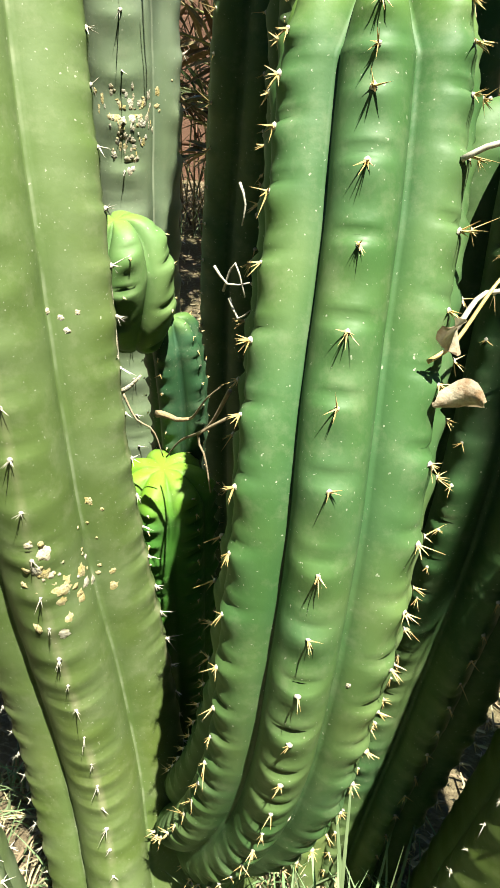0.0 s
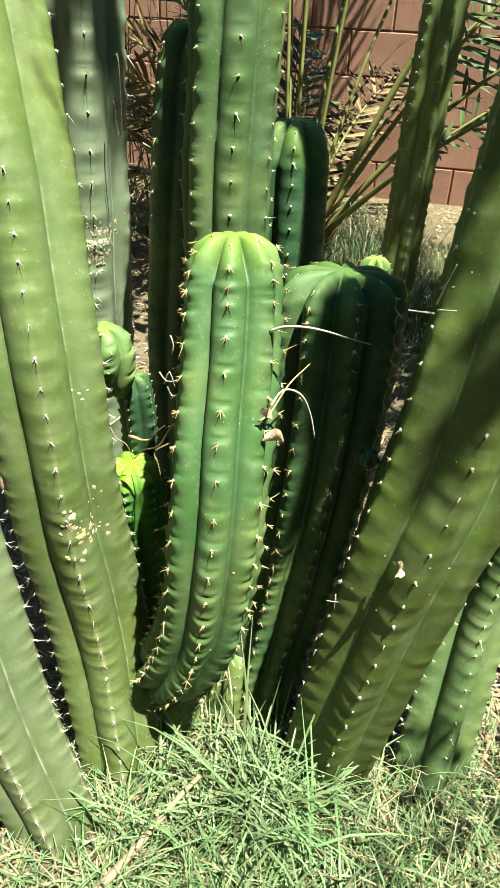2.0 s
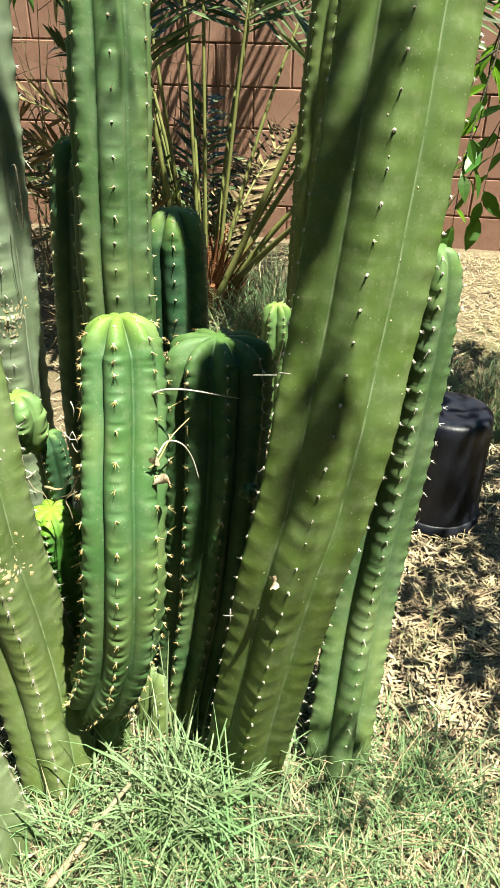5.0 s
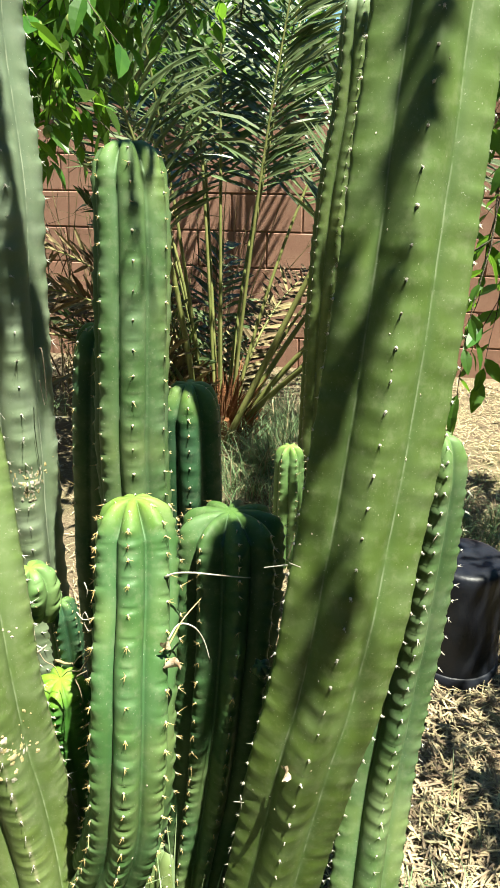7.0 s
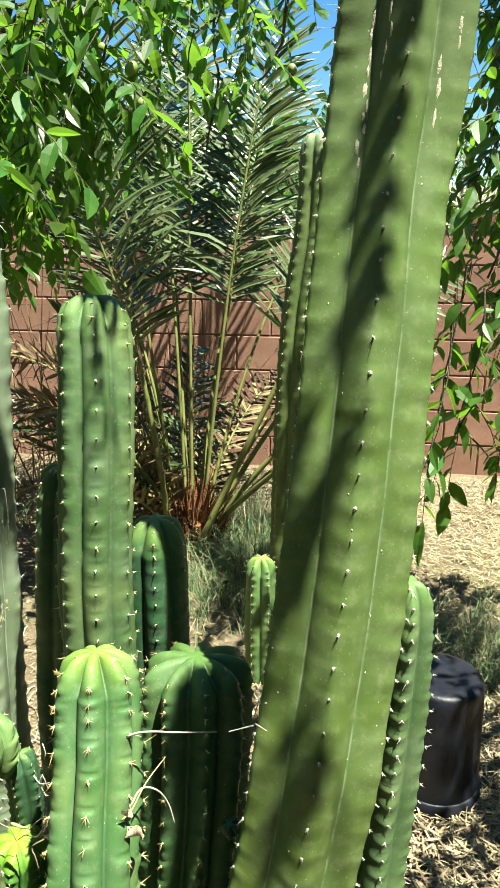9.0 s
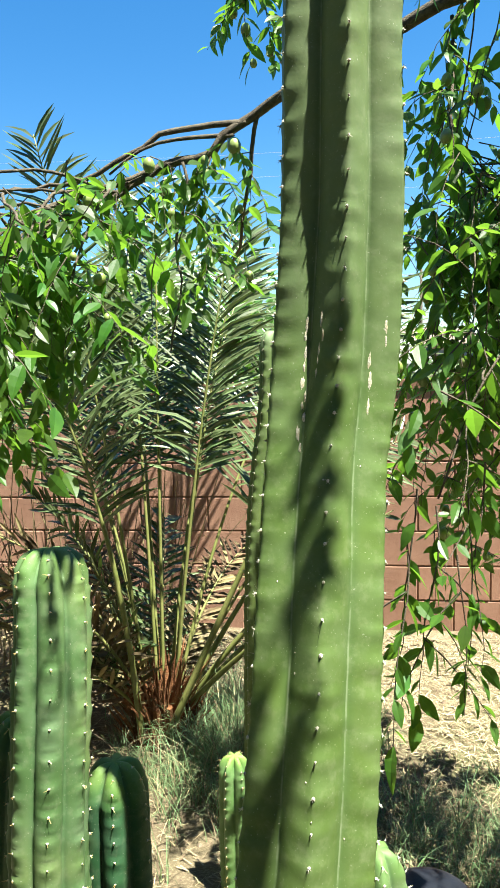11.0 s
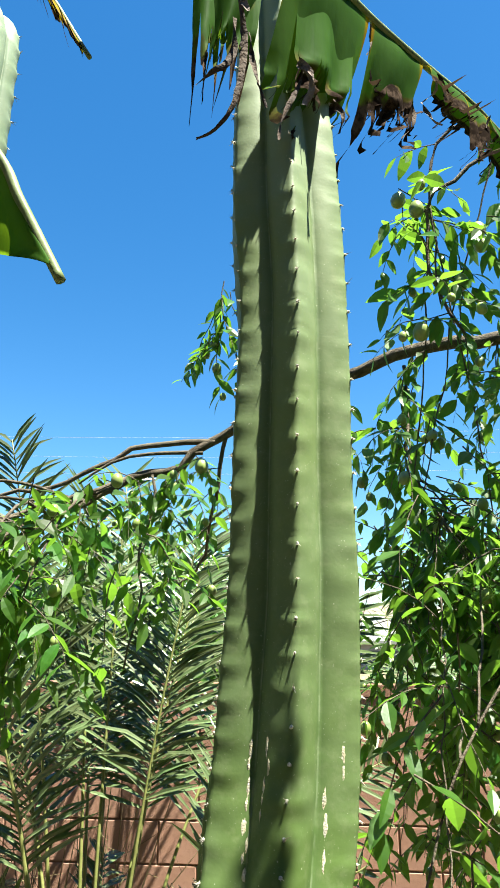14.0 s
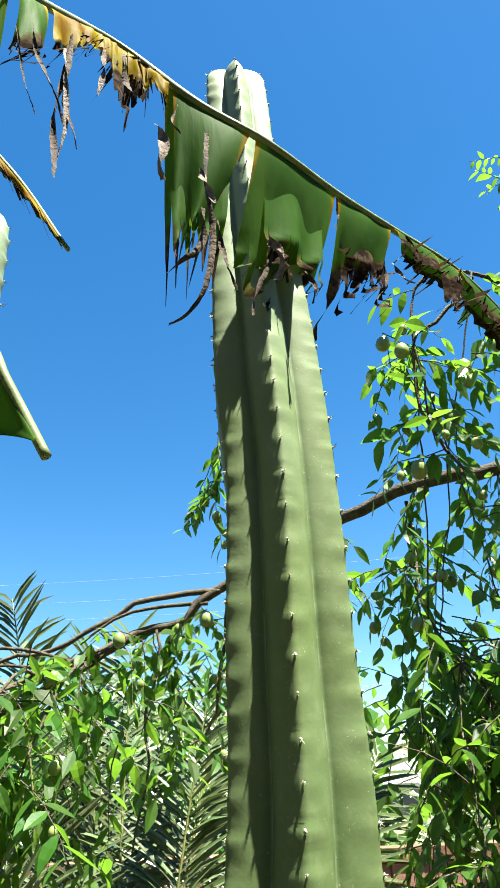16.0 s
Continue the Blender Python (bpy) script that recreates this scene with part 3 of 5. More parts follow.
def ground():
    m = Nodes("dry_soil", 0.95, 0.15)
    dirt = m.mix(m.band(m.noise(5, 6, 0.65), 0.35, 0.7), (0.105, 0.080, 0.050), (0.175, 0.138, 0.088))
    straw = m.band(m.noise(70, 5, 0.75, stretch=(1, 2.5, 1)), 0.48, 0.66)
    dirt = m.mix(m.math("MULTIPLY", straw, 0.7), dirt, (0.310, 0.257, 0.168))
    chips = m.band(m.noise(160, 3, 0.6), 0.58, 0.68)
    dirt = m.mix(m.math("MULTIPLY", chips, 0.55), dirt, (0.091, 0.065, 0.041))
    dirt = m.mix(m.math("MULTIPLY", m.band(m.noise(1.3, 3), 0.5, 0.68), 0.5), dirt, (0.106, 0.122, 0.041))
    m.colour(dirt)
    m.bump(m.mix(0.5, m.noise(60, 6, 0.7), m.noise(220, 4, 0.7)), 0.9, 0.02)
    xs = [-600, -150, -40, -12, -5] + list(np.arange(-3, 3.5, 0.05)) + [5, 12, 40, 150, 600]
    ys = [-600, -150, -40, -10, -4, -2] + list(np.arange(-1, 4.0, 0.05)) + [6, 10, 40, 150, 600]
    verts = [(x, y, ground_height(x, y)) for y in ys for x in xs]
    k = len(xs)
    faces = [(j * k + i, j * k + i + 1, (j + 1) * k + i + 1, (j + 1) * k + i) for j in range(len(ys) - 1) for i in range(k - 1)]
    tagged(new("ground", mesh_from("ground", verts, faces, m.mat)), "dry tan soil with straw litter and gravel", "ground", "", "structure")


ground()


def blade(soup, x, y, length, width, way, droop, rng, z=None, segs=5):
    """A grass blade that rises and bends over."""
    p = Vector((x, y, (ground_height(x, y) if z is None else z) - 0.004))
    d = Vector((math.cos(way), math.sin(way), 0))
    side = Vector((-d.y, d.x, 0))
    pts, wid = [], []
    a = rng.uniform(0.05, 0.5)
    for i in range(segs + 1):
        f = i / segs
        pts.append(p.copy())
        wid.append(width * (1 - f) ** 0.7 + 0.0001)
        p = p + (d * math.sin(a) + Vector((0, 0, math.cos(a)))) * (length / segs)
        a += droop / segs * rng.uniform(0.6, 1.4)
        if p.z < 0.003:
            p.z = 0.004 + rng.random() * 0.006
    soup.strip(pts, [side] * len(pts), wid, 0.35, [d] * len(pts))


def lawn():
    rng = random.Random(5)
    green, dry = Soup(), Soup()
    tufts = []
    for _ in range(640):      # around the clump
        tufts.append((rng.uniform(-0.25, 0.95), rng.uniform(-0.05, 0.50) ** 1.0, rng.uniform(0.03, 0.11), 11))
    for _ in range(420):      # finer growth between the feet
        tufts.append((rng.gauss(0.36, 0.22), rng.gauss(0.26, 0.12), rng.uniform(0.05, 0.14), 9))
    for _ in range(130):      # long blades at the foot of the columns
        tufts.append((rng.gauss(0.27, 0.07), rng.gauss(0.36, 0.05), rng.uniform(0.14, 0.28), 3))
    for _ in range(120):
        tufts.append((rng.gauss(0.62, 0.12), rng.gauss(0.50, 0.09), rng.uniform(0.05, 0.15), 8))
    for _ in range(380):      # tufts near the palm
        tufts.append((rng.gauss(0.12, 0.24), rng.gauss(2.5, 0.25), rng.uniform(0.08, 0.32), 12))
    for _ in range(170):      # the taller growth beside its base
        tufts.append((rng.gauss(0.13, 0.10), rng.gauss(2.42, 0.14), rng.uniform(0.22, 0.42), 10))
    for _ in range(300):     # a greener patch beyond the pot
        tufts.append((rng.gauss(1.0, 0.26), rng.gauss(1.95, 0.18), rng.uniform(0.06, 0.20), 10))
    for _ in range(70):
        tufts.append((rng.gauss(-0.9, 0.3), rng.gauss(3.2, 0.3), rng.uniform(0.10, 0.32), 12))
    for x, y, ln, cnt in tufts:
        for _ in range(cnt):
            s = dry if rng.random() < 0.24 and cnt > 3 else green
            blade(s, x + rng.gauss(0, 0.014), y + rng.gauss(0, 0.014), ln * rng.uniform(0.5, 1.25), rng.uniform(0.0009, 0.0021) * (1.6 if cnt == 3 else 1), rng.uniform(0, 6.28), rng.uniform(0.6, 2.8), rng)
    tagged(new("grass", green.mesh("grass", GRASS)), "light green uneven grass round the cactus feet", "grass", "", "stuff")
    tagged(new("dry_grass", dry.mesh("dry_grass", STRAW)), "dry straw-coloured blades among the grass", "grass", "", "stuff")
    litter = Soup()
    for k in range(28000):
        if k > 22000:
            x, y = rng.uniform(0.7, 1.7), rng.uniform(1.5, 3.7)
        elif k > 15000:
            x, y = rng.gauss(0.82, 0.2), rng.gauss(0.85, 0.35)
        elif rng.random() < 0.45:
            x, y = rng.uniform(-0.5, 1.3), rng.uniform(-0.1, 1.6)
        else:
            x, y = rng.uniform(-1.6, 1.9), rng.uniform(1.2, 3.75)
        a, ln, wd = rng.uniform(0, 6.28), rng.uniform(0.012, 0.06), rng.uniform(0.0008, 0.0022 if k < 15000 else 0.0026)
        d = Vector((math.cos(a), math.sin(a), rng.uniform(-0.12, 0.25))).normalized()
        p = Vector((x, y, ground_height(x, y) + 0.004 + rng.random() * (0.008 if k < 15000 else 0.02)))
        side = Vector((-d.y, d.x, 0)).normalized()
        pts = [p, p + d * ln * 0.5 + Vector((0, 0, rng.uniform(-0.002, 0.004))), p + d * ln]
        litter.strip(pts, [side] * 3, [wd, wd * 1.1, wd * 0.5], 0.4)
    tagged(new("straw_litter", litter.mesh("straw_litter", STRAW)), "loose dry straw and leaf bits on the soil", "litter", "", "stuff")
    stones = Soup()
    for _ in range(2600):
        x, y = rng.uniform(-1.5, 1.9), rng.uniform(2.9, 3.75) if rng.random() < 0.6 else rng.uniform(1.4, 3.7)
        r = rng.uniform(0.004, 0.014)
        c = Vector((x, y, ground_height(x, y) + r * 0.25))
        v = [c + Vector((r * rng.uniform(0.7, 1.2) * dx, r * rng.uniform(0.7, 1.2) * dy, r * 0.6 * dz * rng.uniform(0.6, 1.1))) for dx, dy, dz in ((1, 0, 0), (0, 1, 0), (-1, 0, 0), (0, -1, 0), (0, 0, 1), (0, 0, -1))]
        stones.add(v, [(0, 1, 4), (1, 2, 4), (2, 3, 4), (3, 0, 4), (1, 0, 5), (2, 1, 5), (3, 2, 5), (0, 3, 5)])
    tagged(new("gravel", stones.mesh("gravel", plain("gravel", (0.274, 0.220, 0.150), (0.167, 0.129, 0.089), 40, 0.95, 0.2, 0.3, 0.003, True), False)), "small tan gravel before the block wall", "gravel", "", "stuff")


lawn()

# ---- dry stalks before the wall ----
def stalks():
    rng = random.Random(31)
    s = Soup()
    for _ in range(110):
        x, y = rng.uniform(-1.35, -0.30), rng.uniform(2.85, 3.65)
        a, ln, lean = rng.uniform(0, 6.28), rng.uniform(0.5, 1.35), abs(rng.gauss(0, 0.38))
        d = Vector((math.cos(a) * math.sin(lean), math.sin(a) * 0.5 * math.sin(lean), math.cos(lean)))
        p = Vector((x, y, ground_height(x, y) - 0.01))
        bow = Vector((rng.gauss(0, 0.08), 0, -abs(rng.gauss(0, 0.05))))
        pts = [p, p + d * ln * 0.5 + bow * 0.3, p + d * ln + bow]
        pts[2].y = min(pts[2].y, 3.78)
        s.tube(pts, [0.0045, 0.0035, 0.0012], 4, False)
        for k in range(rng.randint(0, 5)):
            q = pts[0].lerp(pts[1], rng.random()) if k % 2 else pts[1].lerp(pts[2], rng.random())
            w = Vector((rng.gauss(0, 0.13), rng.gauss(0, 0.05), rng.uniform(-0.05, 0.14)))
            s.tube([q, q + w * 0.5, q + w], [0.002, 0.0016, 0.0006], 3, False)
    tagged(new("dry_stalks", s.mesh("dry_stalks", FROND_DRY)), "tangle of dry brown stalks standing before the block wall", "dry stalks", "", "stuff")


stalks()

# ---- block wall ----
WALL_Y, COURSE, BLOCK = 3.82, 0.203, 0.406


def block_wall():
    m = Nodes("painted_block", 0.92, 0.2)
    c = m.mix(m.band(m.noise(7, 5, 0.6), 0.35, 0.7), (0.238, 0.130, 0.092), (0.292, 0.170, 0.122))
    hs = m.n("ShaderNodeHueSaturation")
    m.link(m.math("ADD", m.math("MULTIPLY", m.random(), 0.22), 0.9), hs.inputs["Value"])
    m.link(c, hs.inputs["Color"])
    m.colour(m.mix(m.math("MULTIPLY", m.band(m.noise(45, 5, 0.7), 0.5, 0.78), 0.35), hs.outputs["Color"], (0.145, 0.074, 0.048)))
    m.bump(m.noise(150, 5, 0.7), 0.55, 0.006)
    mortar = plain("mortar", (0.165, 0.088, 0.058), (0.215, 0.122, 0.084), 50, 0.95, 0.15, 0.6, 0.004)
    wall = thing("wall_back", "reddish-brown painted concrete block garden wall", "wall", kind="structure")
    core, cap = Soup(), Soup()

    def slab(w, x0, x1, y0, y1, z0, z1):
        w.add([(x0, y0, z0), (x1, y0, z0), (x1, y1, z0), (x0, y1, z0), (x0, y0, z1), (x1, y0, z1), (x1, y1, z1), (x0, y1, z1)],
              [(0, 3, 2, 1), (4, 5, 6, 7), (0, 1, 5, 4), (1, 2, 6, 5), (2, 3, 7, 6), (3, 0, 4, 7)])
    slab(core, -14, 14, WALL_Y + 0.006, WALL_Y + 0.15, -0.2, 1.40)
    part("mortar", core.mesh("mortar", mortar, False), wall, "recessed mortar core")
    slab(cap, -14, 14, WALL_Y - 0.012, WALL_Y + 0.16, 1.403, 1.46)
    part("coping", cap.mesh("coping", mortar, False), wall, "thin flat coping course")
    # one block, face towards -y, chamfered
    hx, hz, b = BLOCK / 2 - 0.004, COURSE / 2 - 0.004, 0.004
    v = [(-hx + b, 0, -hz + b), (hx - b, 0, -hz + b), (hx - b, 0, hz - b), (-hx + b, 0, hz - b), (-hx, b, -hz), (hx, b, -hz), (hx, b, hz), (-hx, b, hz), (-hx, 0.14, -hz), (hx, 0.14, -hz), (hx, 0.14, hz), (-hx, 0.14, hz)]
    f = [(0, 1, 2, 3), (0, 4, 5, 1), (1, 5, 6, 2), (2, 6, 7, 3), (3, 7, 4, 0), (4, 8, 9, 5), (5, 9, 10, 6), (6, 10, 11, 7), (7, 11, 8, 4)]
    me = mesh_from("block", v, f, m.mat, False)
    rng = random.Random(3)
    for row in range(7):
        z = -0.02 + COURSE * (row + 0.5)
        off = 1.2 if row % 2 == 0 else 1.2 - BLOCK / 2
        for k in range(-9, 6):
            ob = part("block", me, wall)
            ob.location = (off + (k + 0.5) * BLOCK, WALL_Y - rng.random() * 0.002, z)
            ob.rotation_euler = (rng.gauss(0, 0.003), rng.gauss(0, 0.002), rng.gauss(0, 0.003))


block_wall()

# ---- unseen walls added to close the yard and cut the skylight behind the camera ----
def skylight_wall(name, x0, y0, x1, y1, height):
    w = Soup()
    d = Vector((x1 - x0, y1 - y0, 0)).normalized()
    n = Vector((-d.y, d.x, 0)) * 0.1
    a, b = Vector((x0, y0, -0.1)), Vector((x1, y1, -0.1))
    up = Vector((0, 0, height))
    v = [a - n, b - n, b + n, a + n]
    w.add(v + [p + up for p in v], [(0, 3, 2, 1), (4, 5, 6, 7), (0, 1, 5, 4), (1, 2, 6, 5), (2, 3, 7, 6), (3, 0, 4, 7)])
    tagged(new(name, w.mesh(name, plain("wall_paint", (0.088, 0.100, 0.088), (0.118, 0.130, 0.114), 5, 0.95, 0.2), False)), "plain dark grey wall, added unseen to cut the skylight", "wall", "", "structure")


skylight_wall("wall_left", -3.4, -2.4, -3.4, 3.7, 4.2)
skylight_wall("wall_right", 4.6, -2.4, 4.6, 3.7, 4.2)
skylight_wall("wall_front", -3.3, -2.5, 4.5, -2.5, 5.0)

# ---- upturned black pot ----
def black_pot():
    m = Nodes("black_plastic", 0.45, 0.3)
    m.colour(m.mix(m.band(m.noise(9, 4), 0.45, 0.75), (0.005, 0.006, 0.010), (0.014, 0.017, 0.024)))
    m.rough(m.band(m.noise(25, 5), -0.3, 1.4))
    m.bump(m.noise(70, 4), 0.25, 0.004)
    prof = [(0.0, 0.333), (0.03, 0.334), (0.06, 0.337), (0.085, 0.337), (0.095, 0.334), (0.101, 0.326), (0.103, 0.30), (0.106, 0.2), (0.110, 0.06), (0.111, 0.045), (0.117, 0.043), (0.118, 0.004), (0.113, 0.0), (0.108, 0.003), (0.104, 0.1)]
    k = 48
    pot = thing("plant_pot", "black plastic nursery pot standing upside down on dry soil", "plant pot", at=(0.725, 1.31, 0.0))
    for name, cut in (("rim", prof[9:]), ("shell", prof[1:10])):
        v = [(r * math.cos(2 * math.pi * j / k), r * math.sin(2 * math.pi * j / k), z) for r, z in cut for j in range(k)]
        n = len(cut)
        f = [(i * k + j, (i + 1) * k + j, (i + 1) * k + (j + 1) % k, i * k + (j + 1) % k) for i in range(n - 1) for j in range(k)]
        if name == "shell":
            v.append((0, 0, 0.333))
            f += [(j, (j + 1) % k, n * k) for j in range(k)]
        part(name, mesh_from(name, v, f, m.mat), pot)



black_pot()
# ---- date palm ----
def frond(parent, base, yaw, rise, length, bend, leaflets, leaf_len, rng, leaf_mat, rachis_mat, width=0.0092, bare=0.22, single=False, roll=0.0, stout=0.013):
    """One feather leaf: a tapering rachis and two rows of stiff folded leaflets."""
    d = Vector((math.cos(yaw), math.sin(yaw), 0))
    a, p = rise, Vector(base)
    pts, tang = [], []
    n = 26
    for i in range(n + 1):
        t = d * math.cos(a) + Vector((0, 0, math.sin(a)))
        pts.append(p.copy()), tang.append(t)
        p = p + t * (length / n)
        a -= bend / n * (0.5 + i / n)
    stalk, green, own = Soup(), Soup(), []
    stalk.tube(pts, [stout * (1 - i / n) ** 0.8 + 0.002 for i in range(n + 1)], 6)
    side0 = Vector((-d.y, d.x, 0))
    twist, skew = rng.uniform(-0.3, 0.3), rng.uniform(-0.14, 0.14)
    for k in range(leaflets):
        f = bare + (1 - bare) * (k + rng.random() * 0.5) / leaflets
        i = min(n - 1, int(f * n))
        q = pts[i].lerp(pts[i + 1], f * n - i)
        t = tang[i]
        up = side0.cross(t) * -1
        up = up if up.z > 0 else -up
        size = leaf_len * (0.55 + 0.45 * math.sin(math.pi * min(1, 0.25 + 0.75 * (f - bare) / (1 - bare)))) * rng.uniform(0.85, 1.1)
        flat, up = side0 * math.cos(roll) + up * math.sin(roll), up * math.cos(roll) - side0 * math.sin(roll)      # the blade turned about its rachis
        for sgn in (-1, 1):
            lift = rng.uniform(-0.25, 0.4) + twist * sgn
            w = (flat * sgn * (1.0 - 0.2 * f) + t * (0.42 + skew * sgn + 0.45 * f * f + rng.gauss(0, 0.14)) + up * lift).normalized()
            sag = rng.uniform(0.0, 0.26) * size
            face = Vector((0.34 + rng.gauss(0, 0.14), -0.62 + rng.gauss(0, 0.14), 0.7)) if rng.random() < 0.85 else up      # most leaflets turn to the light
            s2 = w.cross(face).normalized()
            ps = [q, q + w * size * 0.35, q + w * size * 0.72 - Vector((0, 0, sag * 0.5)), q + w * size - Vector((0, 0, sag))]
            soup = Soup() if single else green
            soup.strip(ps, [s2] * 4, [width * 0.35, width, width * 0.75, 0.0004], 0.35, [s2.cross(w)] * 4)
            own.append(soup)
    fr = part("frond", stalk.mesh("frond", rachis_mat), parent)
    if single:
        for soup in own:
            part("leaflet", soup.mesh("leaflet", leaf_mat, False), fr)
    else:
        part("foliage", green.mesh("foliage", leaf_mat, False), fr, "", "stuff")


def palm(at, label, fronds, rng, trunk=True):
    ob = thing("palm", label, "palm")
    if trunk:
        s = Soup()
        for k in range(620):
            a, r = rng.uniform(0, 6.28), rng.uniform(0.02, 0.12)
            p = Vector((at[0] + r * math.cos(a), at[1] + r * math.sin(a), at[2] + rng.uniform(-0.02, 0.20)))
            w = Vector((math.cos(a) * rng.uniform(0, 0.8), math.sin(a) * rng.uniform(0, 0.8), 1)).normalized()
            ln = rng.uniform(0.06, 0.28)
            s.tube([p, p + w * ln * 0.5, p + w * ln + Vector((rng.gauss(0, 0.01), rng.gauss(0, 0.01), -0.01))], [0.006, 0.005, 0.001], 3)
        for k in range(14):
            a = k * 2.4
            p = Vector((at[0] + 0.04 * math.cos(a), at[1] + 0.04 * math.sin(a), at[2] - 0.03))
            w = Vector((math.cos(a) * 0.45, math.sin(a) * 0.45, 1)).normalized()
            s.tube([p, p + w * 0.12, p + w * 0.27], [0.035, 0.028, 0.014], 6)
        part("fibre_base", s.mesh("fibre_base", FIBRE, False), ob, "rusty brown fibrous leaf bases")
    for k, (yaw, rise, length, bend, cnt, leaf_len, dead, roll, bare) in enumerate(fronds):
        b = Vector(at) + Vector((0, -0.14 if k < 2 else 0, 0)) + Vector((0.05 * math.cos(radians(yaw)), 0.05 * math.sin(radians(yaw)), 0.08))
        frond(ob, b, radians(yaw), radians(rise), length, radians(bend), cnt, leaf_len, rng, FROND_DRY if dead else FROND, RACHIS, bare=bare, single=at[1] < 4 and k < 2, roll=radians(roll), stout=0.013 if k < 2 or cnt < 12 else 0.007)
    return ob


palm((-0.20, 2.52, 0.0), "young date palm with grey-green feather fronds and rusty base",
     [(180, 86, 1.75, 26, 44, 0.33, 0, 72, 0.50), (2, 66, 1.95, 6, 50, 0.33, 0, 75, 0.48),
      (150, 80, 2.1, 34, 44, 0.34, 0, 35, 0.46), (75, 76, 2.3, 36, 44, 0.36, 0, 10, 0.46), (110, 78, 2.3, 30, 44, 0.36, 0, 0, 0.46),
      (178, 84, 2.42, 8, 50, 0.34, 0, 65, 0.48), (50, 82, 2.1, 14, 42, 0.32, 0, 45, 0.48), (95, 86, 2.3, 8, 46, 0.34, 0, 0, 0.5), (120, 85, 2.25, 10, 46, 0.34, 0, 20, 0.5), (30, 84, 2.1, 8, 42, 0.32, 0, 60, 0.5),
      (20, 66, 1.6, 48, 32, 0.28, 0, 60, 0.52), (-8, 56, 1.3, 26, 10, 0.12, 0, 40, 0.6), (-25, 50, 1.15, 26, 9, 0.12, 0, 40, 0.6), (12, 62, 1.35, 20, 8, 0.12, 0, 60, 0.6), (14, 48, 1.0, 20, 6, 0.10, 0, 60, 0.6),
      (-172, 50, 1.2, 70, 30, 0.2, 1, 20, 0.2), (150, 40, 1.4, 60, 36, 0.26, 1, 20, 0.2), (175, 55, 0.9, 60, 30, 0.2, 1, 30, 0.2), (60, 70, 0.9, 60, 20, 0.18, 1, 30, 0.3), (120, 66, 0.8, 60, 20, 0.18, 0, 30, 0.2),
      (-150, 74, 1.2, 90, 34, 0.22, 1, 50, 0.15), (168, 70, 1.3, 80, 34, 0.24, 1, 60, 0.15), (-140, 60, 0.8, 80, 30, 0.2, 1, 30, 0.1), (130, 62, 1.1, 70, 34, 0.22, 1, 30, 0.1), (-178, 66, 0.95, 60, 34, 0.2, 1, 70, 0.1), (80, 60, 0.8, 60, 26, 0.2, 1, 10, 0.15), (165, 78, 1.15, 50, 34, 0.22, 0, 60, 0.2), (100, 74, 0.95, 50, 26, 0.2, 0, 20, 0.25), (-165, 62, 1.0, 70, 34, 0.18, 0, 50, 0.2),
      (100, 76, 2.4, 35, 44, 0.36, 0, 0, 0.46), (140, 74, 2.3, 35, 44, 0.36, 0, 25, 0.46), (45, 74, 2.2, 35, 42, 0.34, 0, 40, 0.46), (160, 70, 2.2, 45, 42, 0.34, 0, 45, 0.46)],
     random.Random(41))
palm((1.35, 6.3, 0.0), "distant young palm behind the block wall",
     [(yaw, rise, length, bend, 34, 0.4, 0, 20, 0.2) for yaw, rise, length, bend in ((90, 82, 2.6, 60), (30, 75, 2.5, 70), (150, 76, 2.5, 70), (-90, 74, 2.3, 80), (-150, 70, 2.4, 70), (-30, 72, 2.4, 70))], random.Random(42))

# ---- fruit tree ----
def leaf_shape(soup, p, way, normal, length, width, curl=0.12):
    """An ovate leaf with a folded midrib and a fine point."""
    w = way.normalized()
    s = w.cross(normal).normalized()
    n = s.cross(w)
    prof = ((0.0, 0.08), (0.15, 0.62), (0.38, 1.0), (0.65, 0.8), (0.86, 0.38), (1.0, 0.02))
    pts = [p + w * length * f - n * (curl * length * f * f) for f, _ in prof]
    soup.strip(pts, [s] * 6, [width / 2 * q for _, q in prof], 0.22, [n] * 6)


